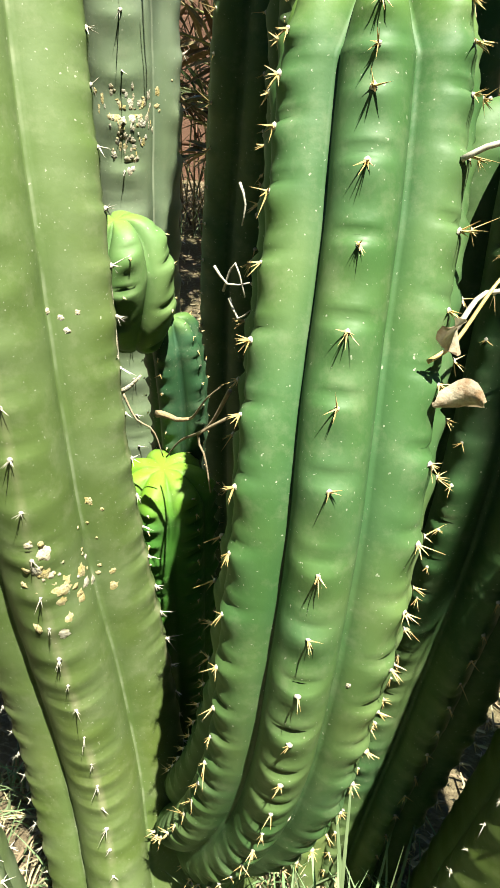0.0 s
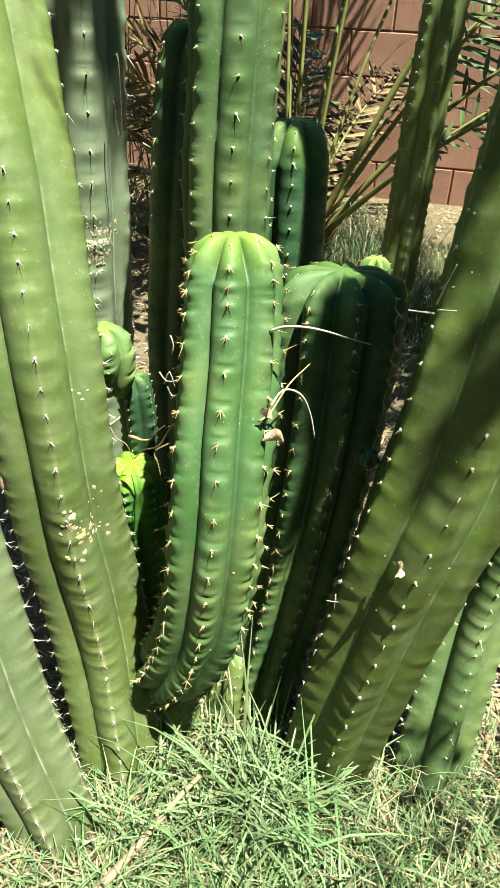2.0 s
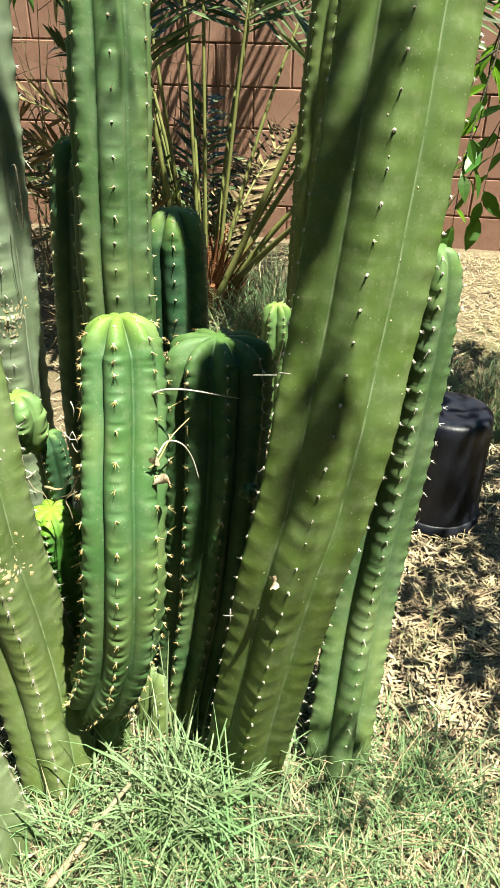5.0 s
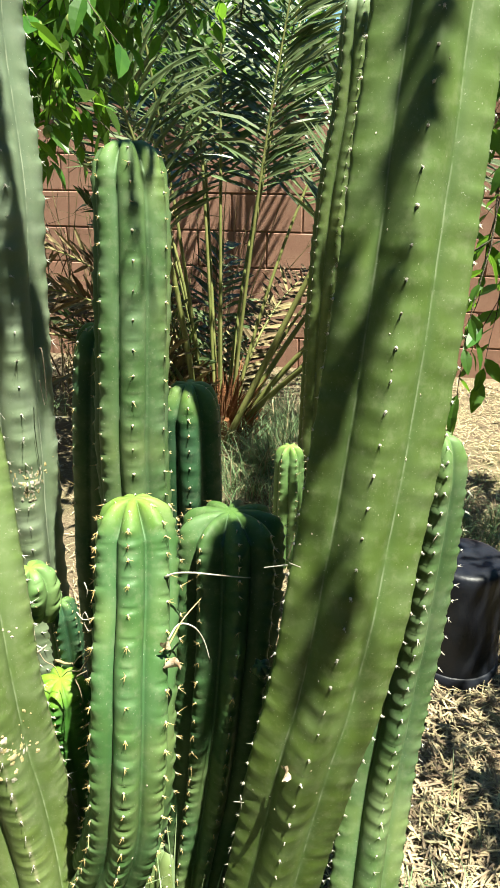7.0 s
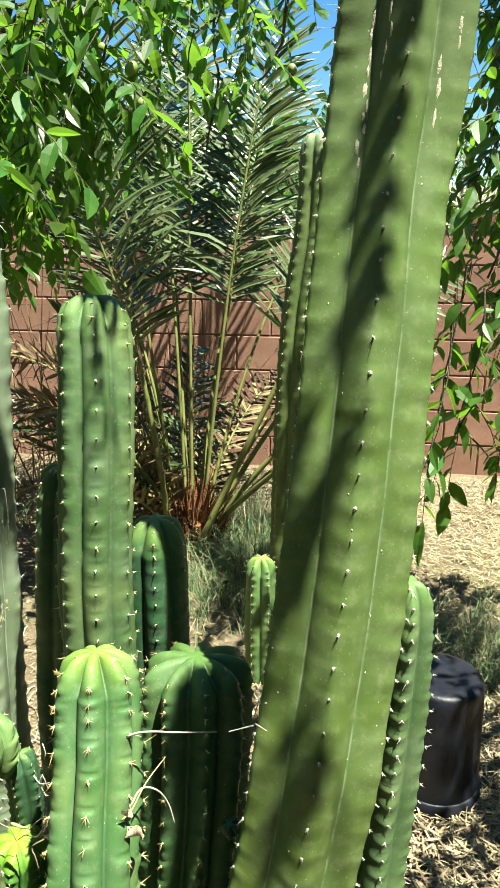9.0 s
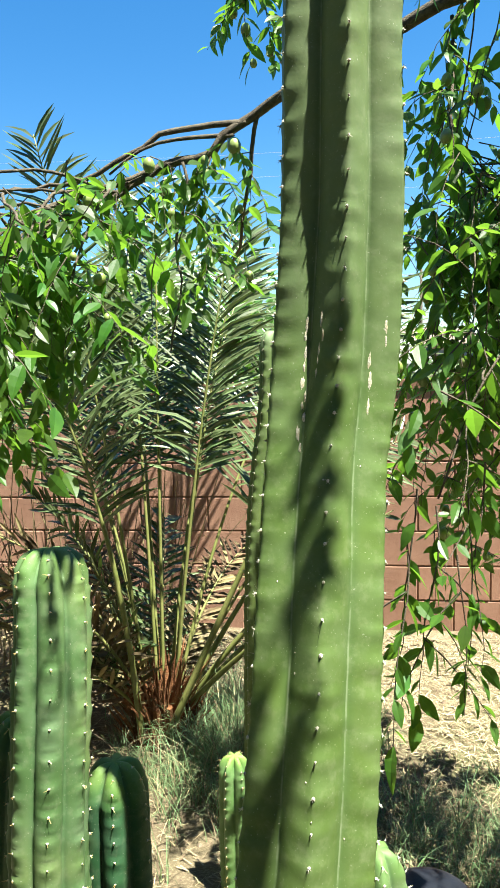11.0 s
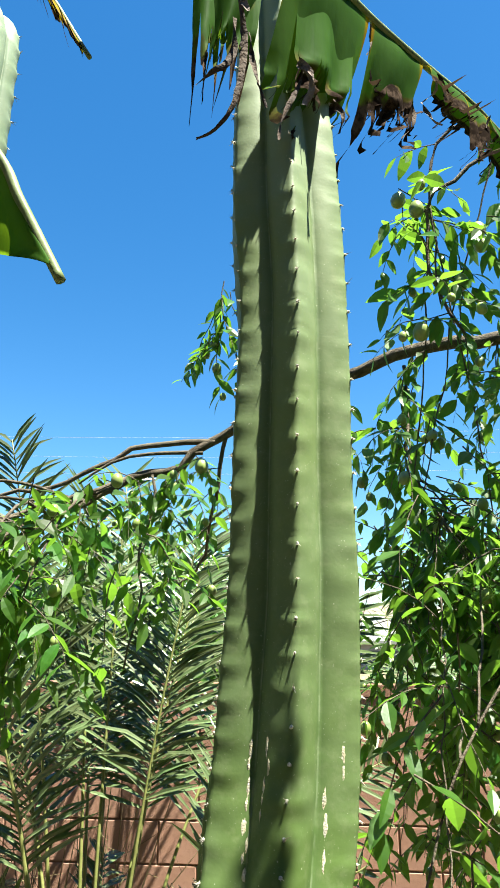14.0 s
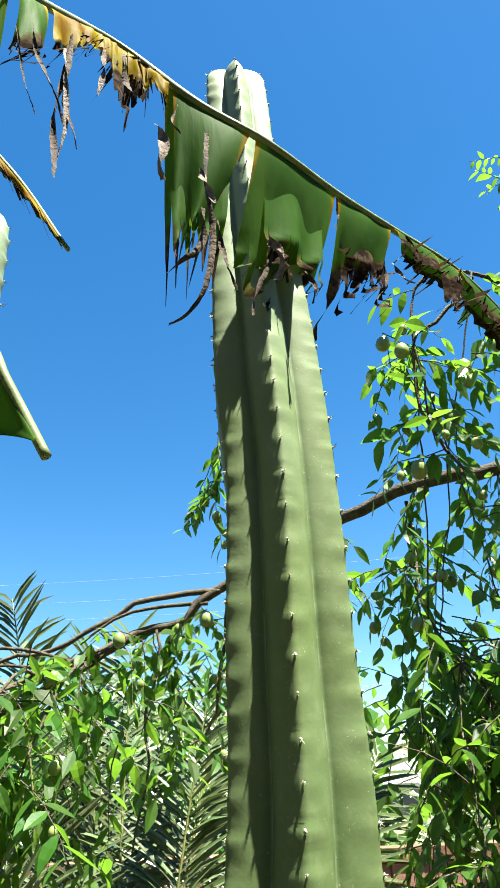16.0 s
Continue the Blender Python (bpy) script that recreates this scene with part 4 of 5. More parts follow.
class Tree:
    def __init__(self, seed):
        self.rng, self.wood, self.leaves, self.fruit, self.limbs, self.own = random.Random(seed), Soup(), Soup(), [], [], []

    def limb(self, pts, r0, r1, sides=7):
        p, s = spline(pts, 0.06)
        q = [Vector(v) + Vector([self.rng.gauss(0, 0.004) for _ in range(3)]) for v in p]
        self.limbs.append(Soup())
        self.limbs[-1].tube(q, [r0 + (r1 - r0) * k / s[-1] for k in s], sides)
        return q

    def twig(self, p, way, length, droop, dens=0.028, leaf=0.062, fruit=0.05, side=True):
        """A thin zigzag twig that bends down, with alternate leaves and now and then a fruit."""
        rng = self.rng
        step = 0.05
        q, d, pts = Vector(p), Vector(way).normalized(), [Vector(p)]
        k = max(3, int(length / step))
        for i in range(k):
            d = (d + Vector((rng.gauss(0, 0.13), rng.gauss(0, 0.13), -droop + rng.gauss(0, 0.06)))).normalized()
            q = q + d * step
            pts.append(q.copy())
        self.wood.tube(pts, [0.0020 * (1 - 0.75 * i / k) for i in range(k + 1)], 4, False)
        dist, sgn = 0.03, 1
        while dist < k * step:
            i = min(int(dist / step), k - 1)
            b = pts[i].lerp(pts[i + 1], dist / step - i)
            t = (pts[i + 1] - pts[i]).normalized()
            lat = t.cross(Vector((rng.gauss(0, 0.5), rng.gauss(0, 0.5), 1))).normalized() * sgn
            w = (t * 0.55 + lat + Vector((0, 0, rng.uniform(-1.0, 0.05)))).normalized()
            nrm = Vector((rng.gauss(0, 0.5), rng.gauss(0, 0.5), 1)).normalized()
            ln = leaf * rng.uniform(0.6, 1.2)
            g = (b.y + 0.1) / 2.1      # a gap through which the house beyond the wall is seen
            if b.y > 1.2 and 0.56 + 0.16 * g < b.x < 0.56 + 0.24 * g and 1.74 - 0.05 * g < b.z < 1.74 + 0.12 * g:
                dist += dens
                continue
            near = 0.55 < b.x < 0.95 and b.y < 1.45 and len(self.own) < 300
            if near:
                self.own.append(Soup())
            leaf_shape(self.own[-1] if near else self.leaves, b, w, nrm, ln, ln * rng.uniform(0.36, 0.50), rng.uniform(-0.05, 0.35))
            if rng.random() < fruit:
                self.fruit.append((b + Vector((rng.gauss(0, 0.006), rng.gauss(0, 0.006), -0.018)), rng.uniform(0.6, 0.85)))
            if side and rng.random() < 0.10 and k * step - dist > 0.12:
                self.twig(b, (lat + t * 0.4), rng.uniform(0.12, 0.3), 0.22, dens, leaf, fruit, False)
            sgn = -sgn
            dist += dens * rng.uniform(0.7, 1.3)

    def done(self, label):
        ob = thing("fruit_tree", label, "tree")
        for soup in self.limbs:
            part("branch", soup.mesh("branch", BARK), ob)
        for soup in self.own:
            part("leaf", soup.mesh("leaf", LEAF, False), ob)
        part("spray", self.wood.mesh("spray", BARK), ob, "dark thin crooked twigs", "stuff")
        part("foliage", self.leaves.mesh("foliage", LEAF, False), ob, "glossy ovate green leaves on drooping twigs", "stuff")
        rings, segs = 9, 12
        prof = [(math.sin(math.pi * i / rings), -math.cos(math.pi * i / rings)) for i in range(1, rings)]
        v = [(0.0175 * r * math.cos(6.2832 * j / segs), 0.0175 * r * math.sin(6.2832 * j / segs), 0.0215 * z * (1 + 0.08 * z)) for r, z in prof for j in range(segs)] + [(0, 0, -0.0200), (0, 0, 0.0215)]
        m = (rings - 1) * segs
        f = [(i * segs + j, i * segs + (j + 1) % segs, (i + 1) * segs + (j + 1) % segs, (i + 1) * segs + j) for i in range(rings - 2) for j in range(segs)]
        f += [((j + 1) % segs, j, m) for j in range(segs)] + [((rings - 2) * segs + j, (rings - 2) * segs + (j + 1) % segs, m + 1) for j in range(segs)]
        me = mesh_from("fruit", v, f, FRUIT)
        for p, s in self.fruit:
            o = part("fruit", me, ob)
            o.location, o.scale = p, (s, s, s)
            o.rotation_euler = (self.rng.gauss(0, 0.25), self.rng.gauss(0, 0.25), self.rng.uniform(0, 6))
        return ob


def fruit_tree():
    t = Tree(61)
    rng = t.rng
    t.limb([(1.75, 2.1, -0.1), (1.72, 2.08, 0.7), (1.78, 2.0, 1.4), (1.70, 1.95, 2.0)], 0.06, 0.04, 10)
    main = t.limb([(1.70, 1.95, 2.0), (1.45, 1.80, 2.46), (1.0, 1.85, 2.545), (0.718, 1.95, 2.498), (0.45, 2.1, 2.43), (0.284, 2.2, 2.379), (0.09, 2.2, 2.25), (-0.06, 2.2, 2.215), (-0.28, 2.08, 2.05), (-0.482, 2.0, 1.945), (-0.85, 1.85, 1.80), (-1.2, 1.7, 1.7)], 0.026, 0.008)
    t.limb([(0.25, 2.2, 2.35), (0.12, 2.2, 2.345), (-0.02, 2.2, 2.33), (-0.18, 2.2, 2.25), (-0.318, 2.2, 2.188), (-0.586, 2.2, 2.166), (-0.8, 2.25, 2.12)], 0.011, 0.005, 6)
    t.limb([(0.2, 2.2, 2.31), (0.06, 2.19, 2.30), (-0.1, 2.18, 2.28), (-0.22, 2.17, 2.2)], 0.008, 0.004, 6)
    t.limb([(0.03, 2.2, 2.235), (0.03, 2.19, 2.1), (0.0, 2.15, 1.95), (0.02, 2.1, 1.8), (0.0, 2.05, 1.6)], 0.006, 0.003, 5)
    up = t.limb([(1.70, 1.95, 2.0), (1.5, 1.7, 2.5), (1.2, 1.5, 2.9), (1.0, 1.5, 3.02), (0.90, 1.5, 2.93), (0.885, 1.5, 2.70), (0.90, 1.5, 2.5)], 0.013, 0.002)
    low = t.limb([(1.78, 2.0, 1.2), (1.4, 1.6, 1.65), (1.05, 1.3, 1.75), (0.82, 1.12, 1.55), (0.70, 1.05, 1.3)], 0.005, 0.002)
    mid = t.limb([(0.86, 1.9, 2.5), (0.85, 1.85, 2.3), (0.84, 1.78, 2.15), (0.92, 1.72, 1.95), (1.05, 1.65, 1.75)], 0.006, 0.002, 6)
    # left crown: side limbs fan out towards the clump
    sides = []
    for k in range(20):
        b = main[int(len(main) * rng.uniform(0.60, 0.97))]
        tip = Vector((rng.uniform(-1.25, -0.1), rng.uniform(1.15, 1.9), rng.uniform(1.3, 2.05)))
        m = (Vector(b) + tip) / 2 + Vector((0, 0, 0.12))
        sides.append(t.limb([b, m, tip], 0.007, 0.003, 5))
    for k in range(9):      # a deeper layer in front of the palm's upper fronds
        b = main[int(len(main) * rng.uniform(0.64, 0.95))]
        tip = Vector((rng.uniform(-1.0, -0.12), rng.uniform(1.5, 1.95), rng.uniform(1.5, 2.0)))
        m = (Vector(b) + tip) / 2 + Vector((0, 0, 0.10))
        sides.append(t.limb([b, m, tip], 0.006, 0.003, 5))
    for k in range(105):
        s = rng.choice(sides)
        b = s[rng.randrange(2 if k < 70 else len(s) // 2, len(s))]
        t.twig(b, (rng.gauss(0, 0.6), rng.gauss(0, 0.6), rng.uniform(-0.5, 0.4)), rng.uniform(0.18, 0.5), 0.16, 0.036, 0.086, fruit=0.025)
    hem = [p for s in sides for p in s if 1.45 < p.z < 1.95 and -0.95 < p.x < -0.1]
    for k in range(60):      # sprays that hang before the wall
        t.twig(rng.choice(hem), (rng.gauss(0, 0.35), rng.gauss(0, 0.35), -1), rng.uniform(0.25, 0.5), 0.2, 0.038, 0.084, fruit=0.02)
    for k in range(30):      # the lowest leaves over the clump
        t.twig((rng.uniform(-0.85, -0.3), rng.uniform(1.3, 1.75), rng.uniform(1.42, 1.7)), (rng.gauss(0, 0.4), rng.gauss(0, 0.4), -0.8), rng.uniform(0.2, 0.42), 0.2, 0.038, 0.084, fruit=0.02)
    for k in range(20):      # leaves that hang before the upper fronds
        t.twig((rng.uniform(-0.45, 0.2), rng.uniform(1.6, 2.1), rng.uniform(1.72, 2.2)), (rng.gauss(0, 0.5), rng.gauss(0, 0.4), rng.uniform(-0.8, 0.1)), rng.uniform(0.15, 0.4), 0.2, 0.034, 0.068, fruit=0.03)
    for k in range(9):       # thin sprays between the palm and the thick column
        b = main[int(len(main) * rng.uniform(0.50, 0.62))]
        t.twig(b, (rng.gauss(0, 0.4), rng.uniform(-0.8, 0.1), -0.6), rng.uniform(0.25, 0.6), 0.2, fruit=0.08)
    for x, y, z, ln in ((0.30, 1.9, 2.80, 0.45), (0.29, 1.9, 2.68, 0.35), (0.32, 1.9, 2.76, 0.4), (0.33, 1.92, 2.63, 0.3)):
        t.twig((x, y, z), (0, 0, -1), ln, 0.25, 0.018, fruit=0.05)
    for k in range(14):      # hanging from the long branch to the right of the thick column
        b = main[int(len(main) * rng.uniform(0.12, 0.42))]
        t.twig(b, (rng.gauss(0, 0.5), rng.gauss(0, 0.4), -0.7), rng.uniform(0.15, 0.5), 0.2, fruit=0.03)
    # right crown
    rng = t.rng = random.Random(67)
    rs = []
    for k in range(15):
        src = rng.choice((low, low, mid, up))
        b = src[rng.randrange(len(src) // 3, len(src))]
        tip = Vector((rng.uniform(0.66, 1.5), rng.uniform(1.05, 2.4), rng.uniform(0.95, 2.1)))
        m = (Vector(b) + tip) / 2 + Vector((0, 0, 0.1))
        rs.append(t.limb([b, m, tip], 0.0026, 0.0013, 5))
    for k in range(15):      # thick low right side that hides the wall top
        src = rng.choice((low, mid, mid))
        b = src[rng.randrange(len(src) // 3, len(src))]
        tip = Vector((rng.uniform(0.72, 1.5), rng.uniform(1.5, 2.4), rng.uniform(1.45, 2.05)))
        m = (Vector(b) + tip) / 2 + Vector((0, 0, 0.1))
        rs.append(t.limb([b, m, tip], 0.0026, 0.0013, 5))
    for k in range(265):
        s = rng.choice(rs)
        b = s[rng.randrange(2, len(s))] + Vector((rng.gauss(0, 0.05), rng.gauss(0, 0.07), rng.gauss(0, 0.05)))
        t.twig(b, (rng.gauss(0, 0.6), rng.gauss(0, 0.6), rng.uniform(-0.7, 0.3)), rng.uniform(0.15, 0.5), 0.18, fruit=0.03)
    for k in range(14):      # along the upper limb
        b = up[rng.randrange(len(up) // 2, len(up))]
        t.twig(b, (rng.gauss(0, 0.8), rng.gauss(0, 0.8), rng.uniform(-0.6, 0.4)), rng.uniform(0.12, 0.35), 0.22, leaf=0.075, fruit=0.09)
    for k in range(22):
        b = mid[rng.randrange(2, len(mid))]
        t.twig(b, (rng.gauss(0, 0.8), rng.gauss(0, 0.8), rng.uniform(-0.6, 0.2)), rng.uniform(0.12, 0.35), 0.22, fruit=0.06)
    for x, y, z, ln in ((0.66, 1.03, 1.32, 0.42), (0.645, 1.05, 1.22, 0.4), (0.70, 1.08, 1.28, 0.45), (0.76, 1.1, 1.3, 0.4), (0.80, 1.15, 1.35, 0.4), (0.73, 1.04, 1.2, 0.35)):
        t.twig((x, y, z), (rng.gauss(0, 0.15), rng.gauss(0, 0.15), -1), ln, 0.3, leaf=0.056, fruit=0.0)
    near = t.limb([(1.74, 2.0, 1.5), (1.75, 1.4, 2.0), (1.65, 0.9, 2.2), (1.5, 0.55, 2.05), (1.42, 0.3, 1.85)], 0.02, 0.006)
    for k in range(120):      # the side of the crown that shades the soil
        b = near[rng.randrange(len(near) // 3, len(near))]
        t.twig(b + Vector((rng.gauss(0, 0.12), rng.gauss(0, 0.15), rng.gauss(0, 0.12))), (rng.gauss(0, 0.7), rng.gauss(0, 0.7), rng.uniform(-0.6, 0.4)), rng.uniform(0.2, 0.45), 0.15, fruit=0.01)
    inner = t.limb([(0.284, 2.2, 2.379), (0.22, 2.3, 2.1), (0.15, 2.5, 1.95), (0.05, 2.7, 1.9)], 0.008, 0.004)
    for k in range(6):
        b = inner[rng.randrange(2, len(inner))]
        t.twig(b, (rng.gauss(0, 0.8), rng.gauss(0, 0.5), rng.uniform(-0.6, 0.2)), rng.uniform(0.2, 0.5), 0.16, fruit=0.02)
    # shoots that reach above, pale green at the tips
    top = t.limb([(1.5, 1.7, 2.5), (1.42, 1.55, 2.9), (1.34, 1.5, 3.25), (1.28, 1.5, 3.5)], 0.010, 0.003, 6)
    for p, w, ln in (((1.30, 1.5, 3.42), (-1, 0, 0.45), 0.14), ((1.31, 1.5, 3.36), (-1, 0, -0.3), 0.16), ((1.32, 1.5, 3.30), (-1, -0.1, 0.1), 0.20), ((1.33, 1.5, 3.26), (-1, 0, -0.35), 0.16), ((1.33, 1.5, 3.06), (-1, 0, -0.3), 0.18), ((1.34, 1.5, 3.0), (-1, 0.1, -0.2), 0.18)):
        t.twig(p, w, ln, 0.03, 0.011, 0.032, 0.0, False)
    hook = t.limb([(1.08, 1.5, 2.98), (0.953, 1.5, 2.848), (0.89, 1.5, 2.825), (0.880, 1.5, 2.79), (0.878, 1.5, 2.712), (0.869, 1.5, 2.585), (0.90, 1.5, 2.50), (0.95, 1.5, 2.42)], 0.006, 0.004, 6)
    for p in ((0.803, 1.5, 2.797), (0.849, 1.5, 2.768), (1.001, 1.5, 2.70), (0.999, 1.48, 2.645), (0.779, 1.5, 2.05), (0.87, 1.5, 1.817), (0.946, 1.5, 2.552), (0.84, 1.5, 2.42), (-0.028, 1.95, 2.154), (-0.222, 1.95, 2.063), (0.234, 1.95, 2.196), (-0.198, 1.95, 1.823)):
        t.fruit.append((Vector(p), rng.uniform(1.0, 1.25) if p[2] > 2.3 or p[0] < 0.3 else rng.uniform(0.75, 0.9)))
        for _ in range(2):
            t.twig(Vector(p) + Vector((rng.gauss(0, 0.01), rng.gauss(0, 0.01), 0.03)), (rng.gauss(0, 0.6), rng.gauss(0, 0.5), rng.uniform(-0.7, 0.3)), rng.uniform(0.08, 0.2), 0.2, fruit=0.0, side=False)
    for k in range(8):
        b = hook[rng.randrange(3, len(hook))]
        t.twig(b, (rng.gauss(-0.3, 0.6), rng.gauss(0, 0.5), rng.uniform(-0.8, 0.1)), rng.uniform(0.12, 0.3), 0.22, fruit=0.03)
    t.done("fruit tree with drooping leafy twigs and small green fruits")


fruit_tree()

# ---- banana plant ----
def banana():
    ob = thing("banana_plant", "banana plant with torn, partly dried leaves", "banana plant")
    s = Soup()
    s.tube([(-1.0, -0.25, -0.05), (-1.0, -0.25, 0.8), (-0.98, -0.24, 1.5), (-0.95, -0.22, 1.95)], [0.12, 0.10, 0.085, 0.05], 16)
    part("pseudostem", s.mesh("pseudostem", plain("banana_sheath", (0.22, 0.26, 0.10), (0.34, 0.30, 0.14), 8, 0.55, 0.4)), ob)
    rng = random.Random(77)

    def flap(lf, pts, a, b, left, right, brown, shift=(0.0, 0.0), side=1, yellow=0.0, fringes=5, bulge=0.012, split=0.68, label="green blade flap with dried ragged hem", lean=0.0):
        """A half of the blade that folds down from the midrib between fractions a and b. left, right: its drop at both ends;
        brown: the share of the drop that is still alive; yellow: how far the whole flap has yellowed."""
        n = len(pts) - 1
        cols, rows, ph = max(10, int((b - a) * n) * 3), 20, rng.uniform(0, 6)
        along = (pts[min(n, int(b * n) + 1)] - pts[int(a * n)]).normalized()
        out = along.cross(Vector((0, 0, 1))).normalized() * side

        def top(g):
            k = (a + (b - a) * g) * n
            k0 = min(int(k), n - 1)
            return pts[k0].lerp(pts[k0 + 1], k - k0)

        def at(g, f, extra=0.0, twist=0.0):
            ln = (left + (right - left) * g) * (1 + extra * max(0.0, (f - split) / (1 - split)))
            fold = 0.006 * math.sin(9 * g + ph) + 0.012 * noise.noise((g * 3 + ph, f * 1.5, 1.0))
            return top(g) + along * ((shift[0] + (shift[1] - shift[0]) * g) * f) + Vector((0, 0, -1)) * ln * f + out * (bulge * (1 - math.exp(-7 * f)) + fold * f + twist + lean * ln * f)

        v, faces, end, tear = [], [], [], []

        def put(p, f, g):
            v.append(tuple(p))
            end.append(f / max(brown, 0.01) + 0.14 * noise.noise((g * 5 + ph, f * 3, 7.0)))
            edge = min(g, 1 - g) * (b - a) * 3.0
            tear.append(max(yellow + 0.25 * noise.noise((g * 6 + ph, f * 6, 3.0)) if yellow else 0.0, 1.0 - edge / 0.014 - f * 1.7))
            return len(v) - 1

        up = int(rows * split)
        ids = [[put(at(c / cols, r / rows), r / rows, c / cols) for c in range(cols + 1)] for r in range(up + 1)]
        faces += [(ids[r][c], ids[r][c + 1], ids[r + 1][c + 1], ids[r + 1][c]) for r in range(up) for c in range(cols)]
        cuts = sorted({0, cols, *[rng.randrange(1, cols) for _ in range(fringes * 2)]})
        for c0, c1 in zip(cuts[:-1], cuts[1:]):
            extra, curl, fr = rng.uniform(-0.25, 0.10), rng.uniform(-1, 1), rng.uniform(0.8, 2.2)
            prev = [ids[up][c] for c in range(c0, c1 + 1)]
            gm = (c0 + c1) / 2 / cols
            for r in range(up + 1, rows + 1):
                f = r / rows
                q = (f - split) / (1 - split)
                row = []
                for c in range(c0, c1 + 1):
                    g = gm + (c / cols - gm) * (1 - 0.88 * q)
                    wav = 0.035 * curl * q * q + 0.016 * q * math.sin(5 * fr * q + c * 0.35 + ph) * (1.0 if brown < 1 else 0.2)
                    row.append(put(at(g, f, extra, wav), f, g))
                faces += [(prev[c], prev[c + 1], row[c + 1], row[c]) for c in range(c1 - c0)]
                prev = row
        me = mesh_from("blade", v, faces, BANANA)
        me.attributes.new("end", "FLOAT", "POINT").data.foreach_set("value", end)
        me.attributes.new("tear", "FLOAT", "POINT").data.foreach_set("value", tear)
        return part("blade", me, lf, label)

    def shred(lf, path, width, mat, label="brown curled dried shred"):
        """A narrow dried ribbon that twists as it hangs."""
        q, ss = spline(path, 0.006)
        q = [Vector(p) for p in q]
        n, ph = len(q) - 1, rng.uniform(0, 6)
        sides = [Vector((math.cos(ph + 5 * i / n), math.sin(ph + 5 * i / n), 0.2 * math.sin(9 * i / n))) for i in range(n + 1)]
        s = Soup()
        s.strip([p + Vector((rng.gauss(0, 0.0003), rng.gauss(0, 0.0003), 0)) for p in q], sides, [0.62 * width * (0.35 + 0.65 * math.sin(math.pi * (0.12 + 0.84 * i / n))) * rng.uniform(0.9, 1.1) for i in range(n + 1)], 0.45, [Vector((math.sin(ph + 5 * i / n), -math.cos(ph + 5 * i / n), 0)) for i in range(n + 1)])
        part("shred", s.mesh("shred", mat), lf, label)

    def rib(path, r0, r1, label):
        pts = [Vector(p) for p in spline(path, 0.012)[0]]
        n = len(pts) - 1
        s = Soup()
        s.tube(pts, [r0 + (r1 - r0) * min(1, 1.9 * i / n) for i in range(n + 1)], 8)
        return part("leaf", s.mesh("leaf", BANANA_RIB), ob, label), pts

    # the long torn leaf lies against the top of the thick column
    EYE, DEEP = Vector((0.554, -0.106, 1.728)), 1.02

    def against(path):
        return [tuple(EYE + (Vector(p) - EYE) * DEEP) for p in path]

    lf, pts = rib([(-0.95, -0.22, 1.9), (-0.60, -0.12, 2.30)] + against([(-0.100, 0.100, 2.520), (0.278, 0.258, 2.478), (0.308, 0.334, 2.525), (0.374, 0.460, 2.608), (0.469, 0.481, 2.510), (0.552, 0.522, 2.471), (0.646, 0.641, 2.487), (0.737, 0.745, 2.502), (0.840, 0.850, 2.505), (0.935, 0.945, 2.462), (1.080, 1.120, 2.380), (1.200, 1.200, 2.200)]), 0.021, 0.0055, "arching torn banana leaf")
    for a, b, l, r, br, sh, side, ye, fr in (
            (0.30, 0.40, 0.30, 0.30, 0.9, (0, 0), 1, 0, 4), (0.40, 0.487, 0.28, 0.25, 0.9, (0, 0), 1, 0, 4), (0.490, 0.511, 0.20, 0.13, 0.9, (0.01, -0.02), 1, 0, 3),
            (0.514, 0.537, 0.15, 0.12, 0.62, (0, -0.01), 1, 0, 4), (0.54, 0.557, 0.10, 0.085, 0.78, (0, 0), 1, 0.9, 5), (0.557, 0.570, 0.07, 0.06, 0.8, (0, 0), 1, 0.9, 2), (0.571, 0.578, 0.09, 0.08, 0.6, (0, 0), 1, 1.0, 2),
            (0.576, 0.592, 0.16, 0.13, 0.42, (0.01, 0.0), 1, 0.5, 3), (0.585, 0.597, 0.085, 0.09, 0.75, (0, 0), 1, 1.0, 2), (0.597, 0.611, 0.055, 0.06, 0.8, (0, 0), 1, 0.7, 3),
            (0.613, 0.652, 0.31, 0.24, 0.93, (0.004, -0.085), 1, 0, 5), (0.654, 0.7055, 0.235, 0.225, 0.92, (-0.012, -0.045), 1, 0, 6), (0.707, 0.748, 0.20, 0.115, 0.6, (0.0, -0.03), 1, 0, 6),
            (0.750, 0.782, 0.055, 0.085, 0.42, (0, -0.01), 1, 0, 5), (0.782, 0.801, 0.15, 0.10, 0.36, (0, -0.02), 1, 0, 4), (0.803, 0.85, 0.06, 0.13, 0.5, (0, -0.02), 1, 0, 5), (0.852, 0.90, 0.14, 0.16, 0.35, (0, 0), 1, 0, 5), (0.90, 0.96, 0.14, 0.1, 0.4, (0, 0), 1, 0, 5),
            (0.32, 0.43, 0.28, 0.28, 0.9, (0, 0), -1, 0, 4), (0.43, 0.51, 0.2, 0.15, 0.9, (0, 0), -1, 0, 4), (0.608, 0.645, 0.31, 0.24, 0.85, (0.0, -0.03), -1, 0.15, 5), (0.66, 0.70, 0.19, 0.20, 0.85, (0, -0.03), -1, 0, 5), (0.71, 0.745, 0.12, 0.15, 0.5, (0, 0), -1, 0, 4), (0.76, 0.80, 0.05, 0.08, 0.5, (0, 0), -1, 0, 4), (0.81, 0.86, 0.09, 0.09, 0.5, (0, 0), -1, 0, 4)):
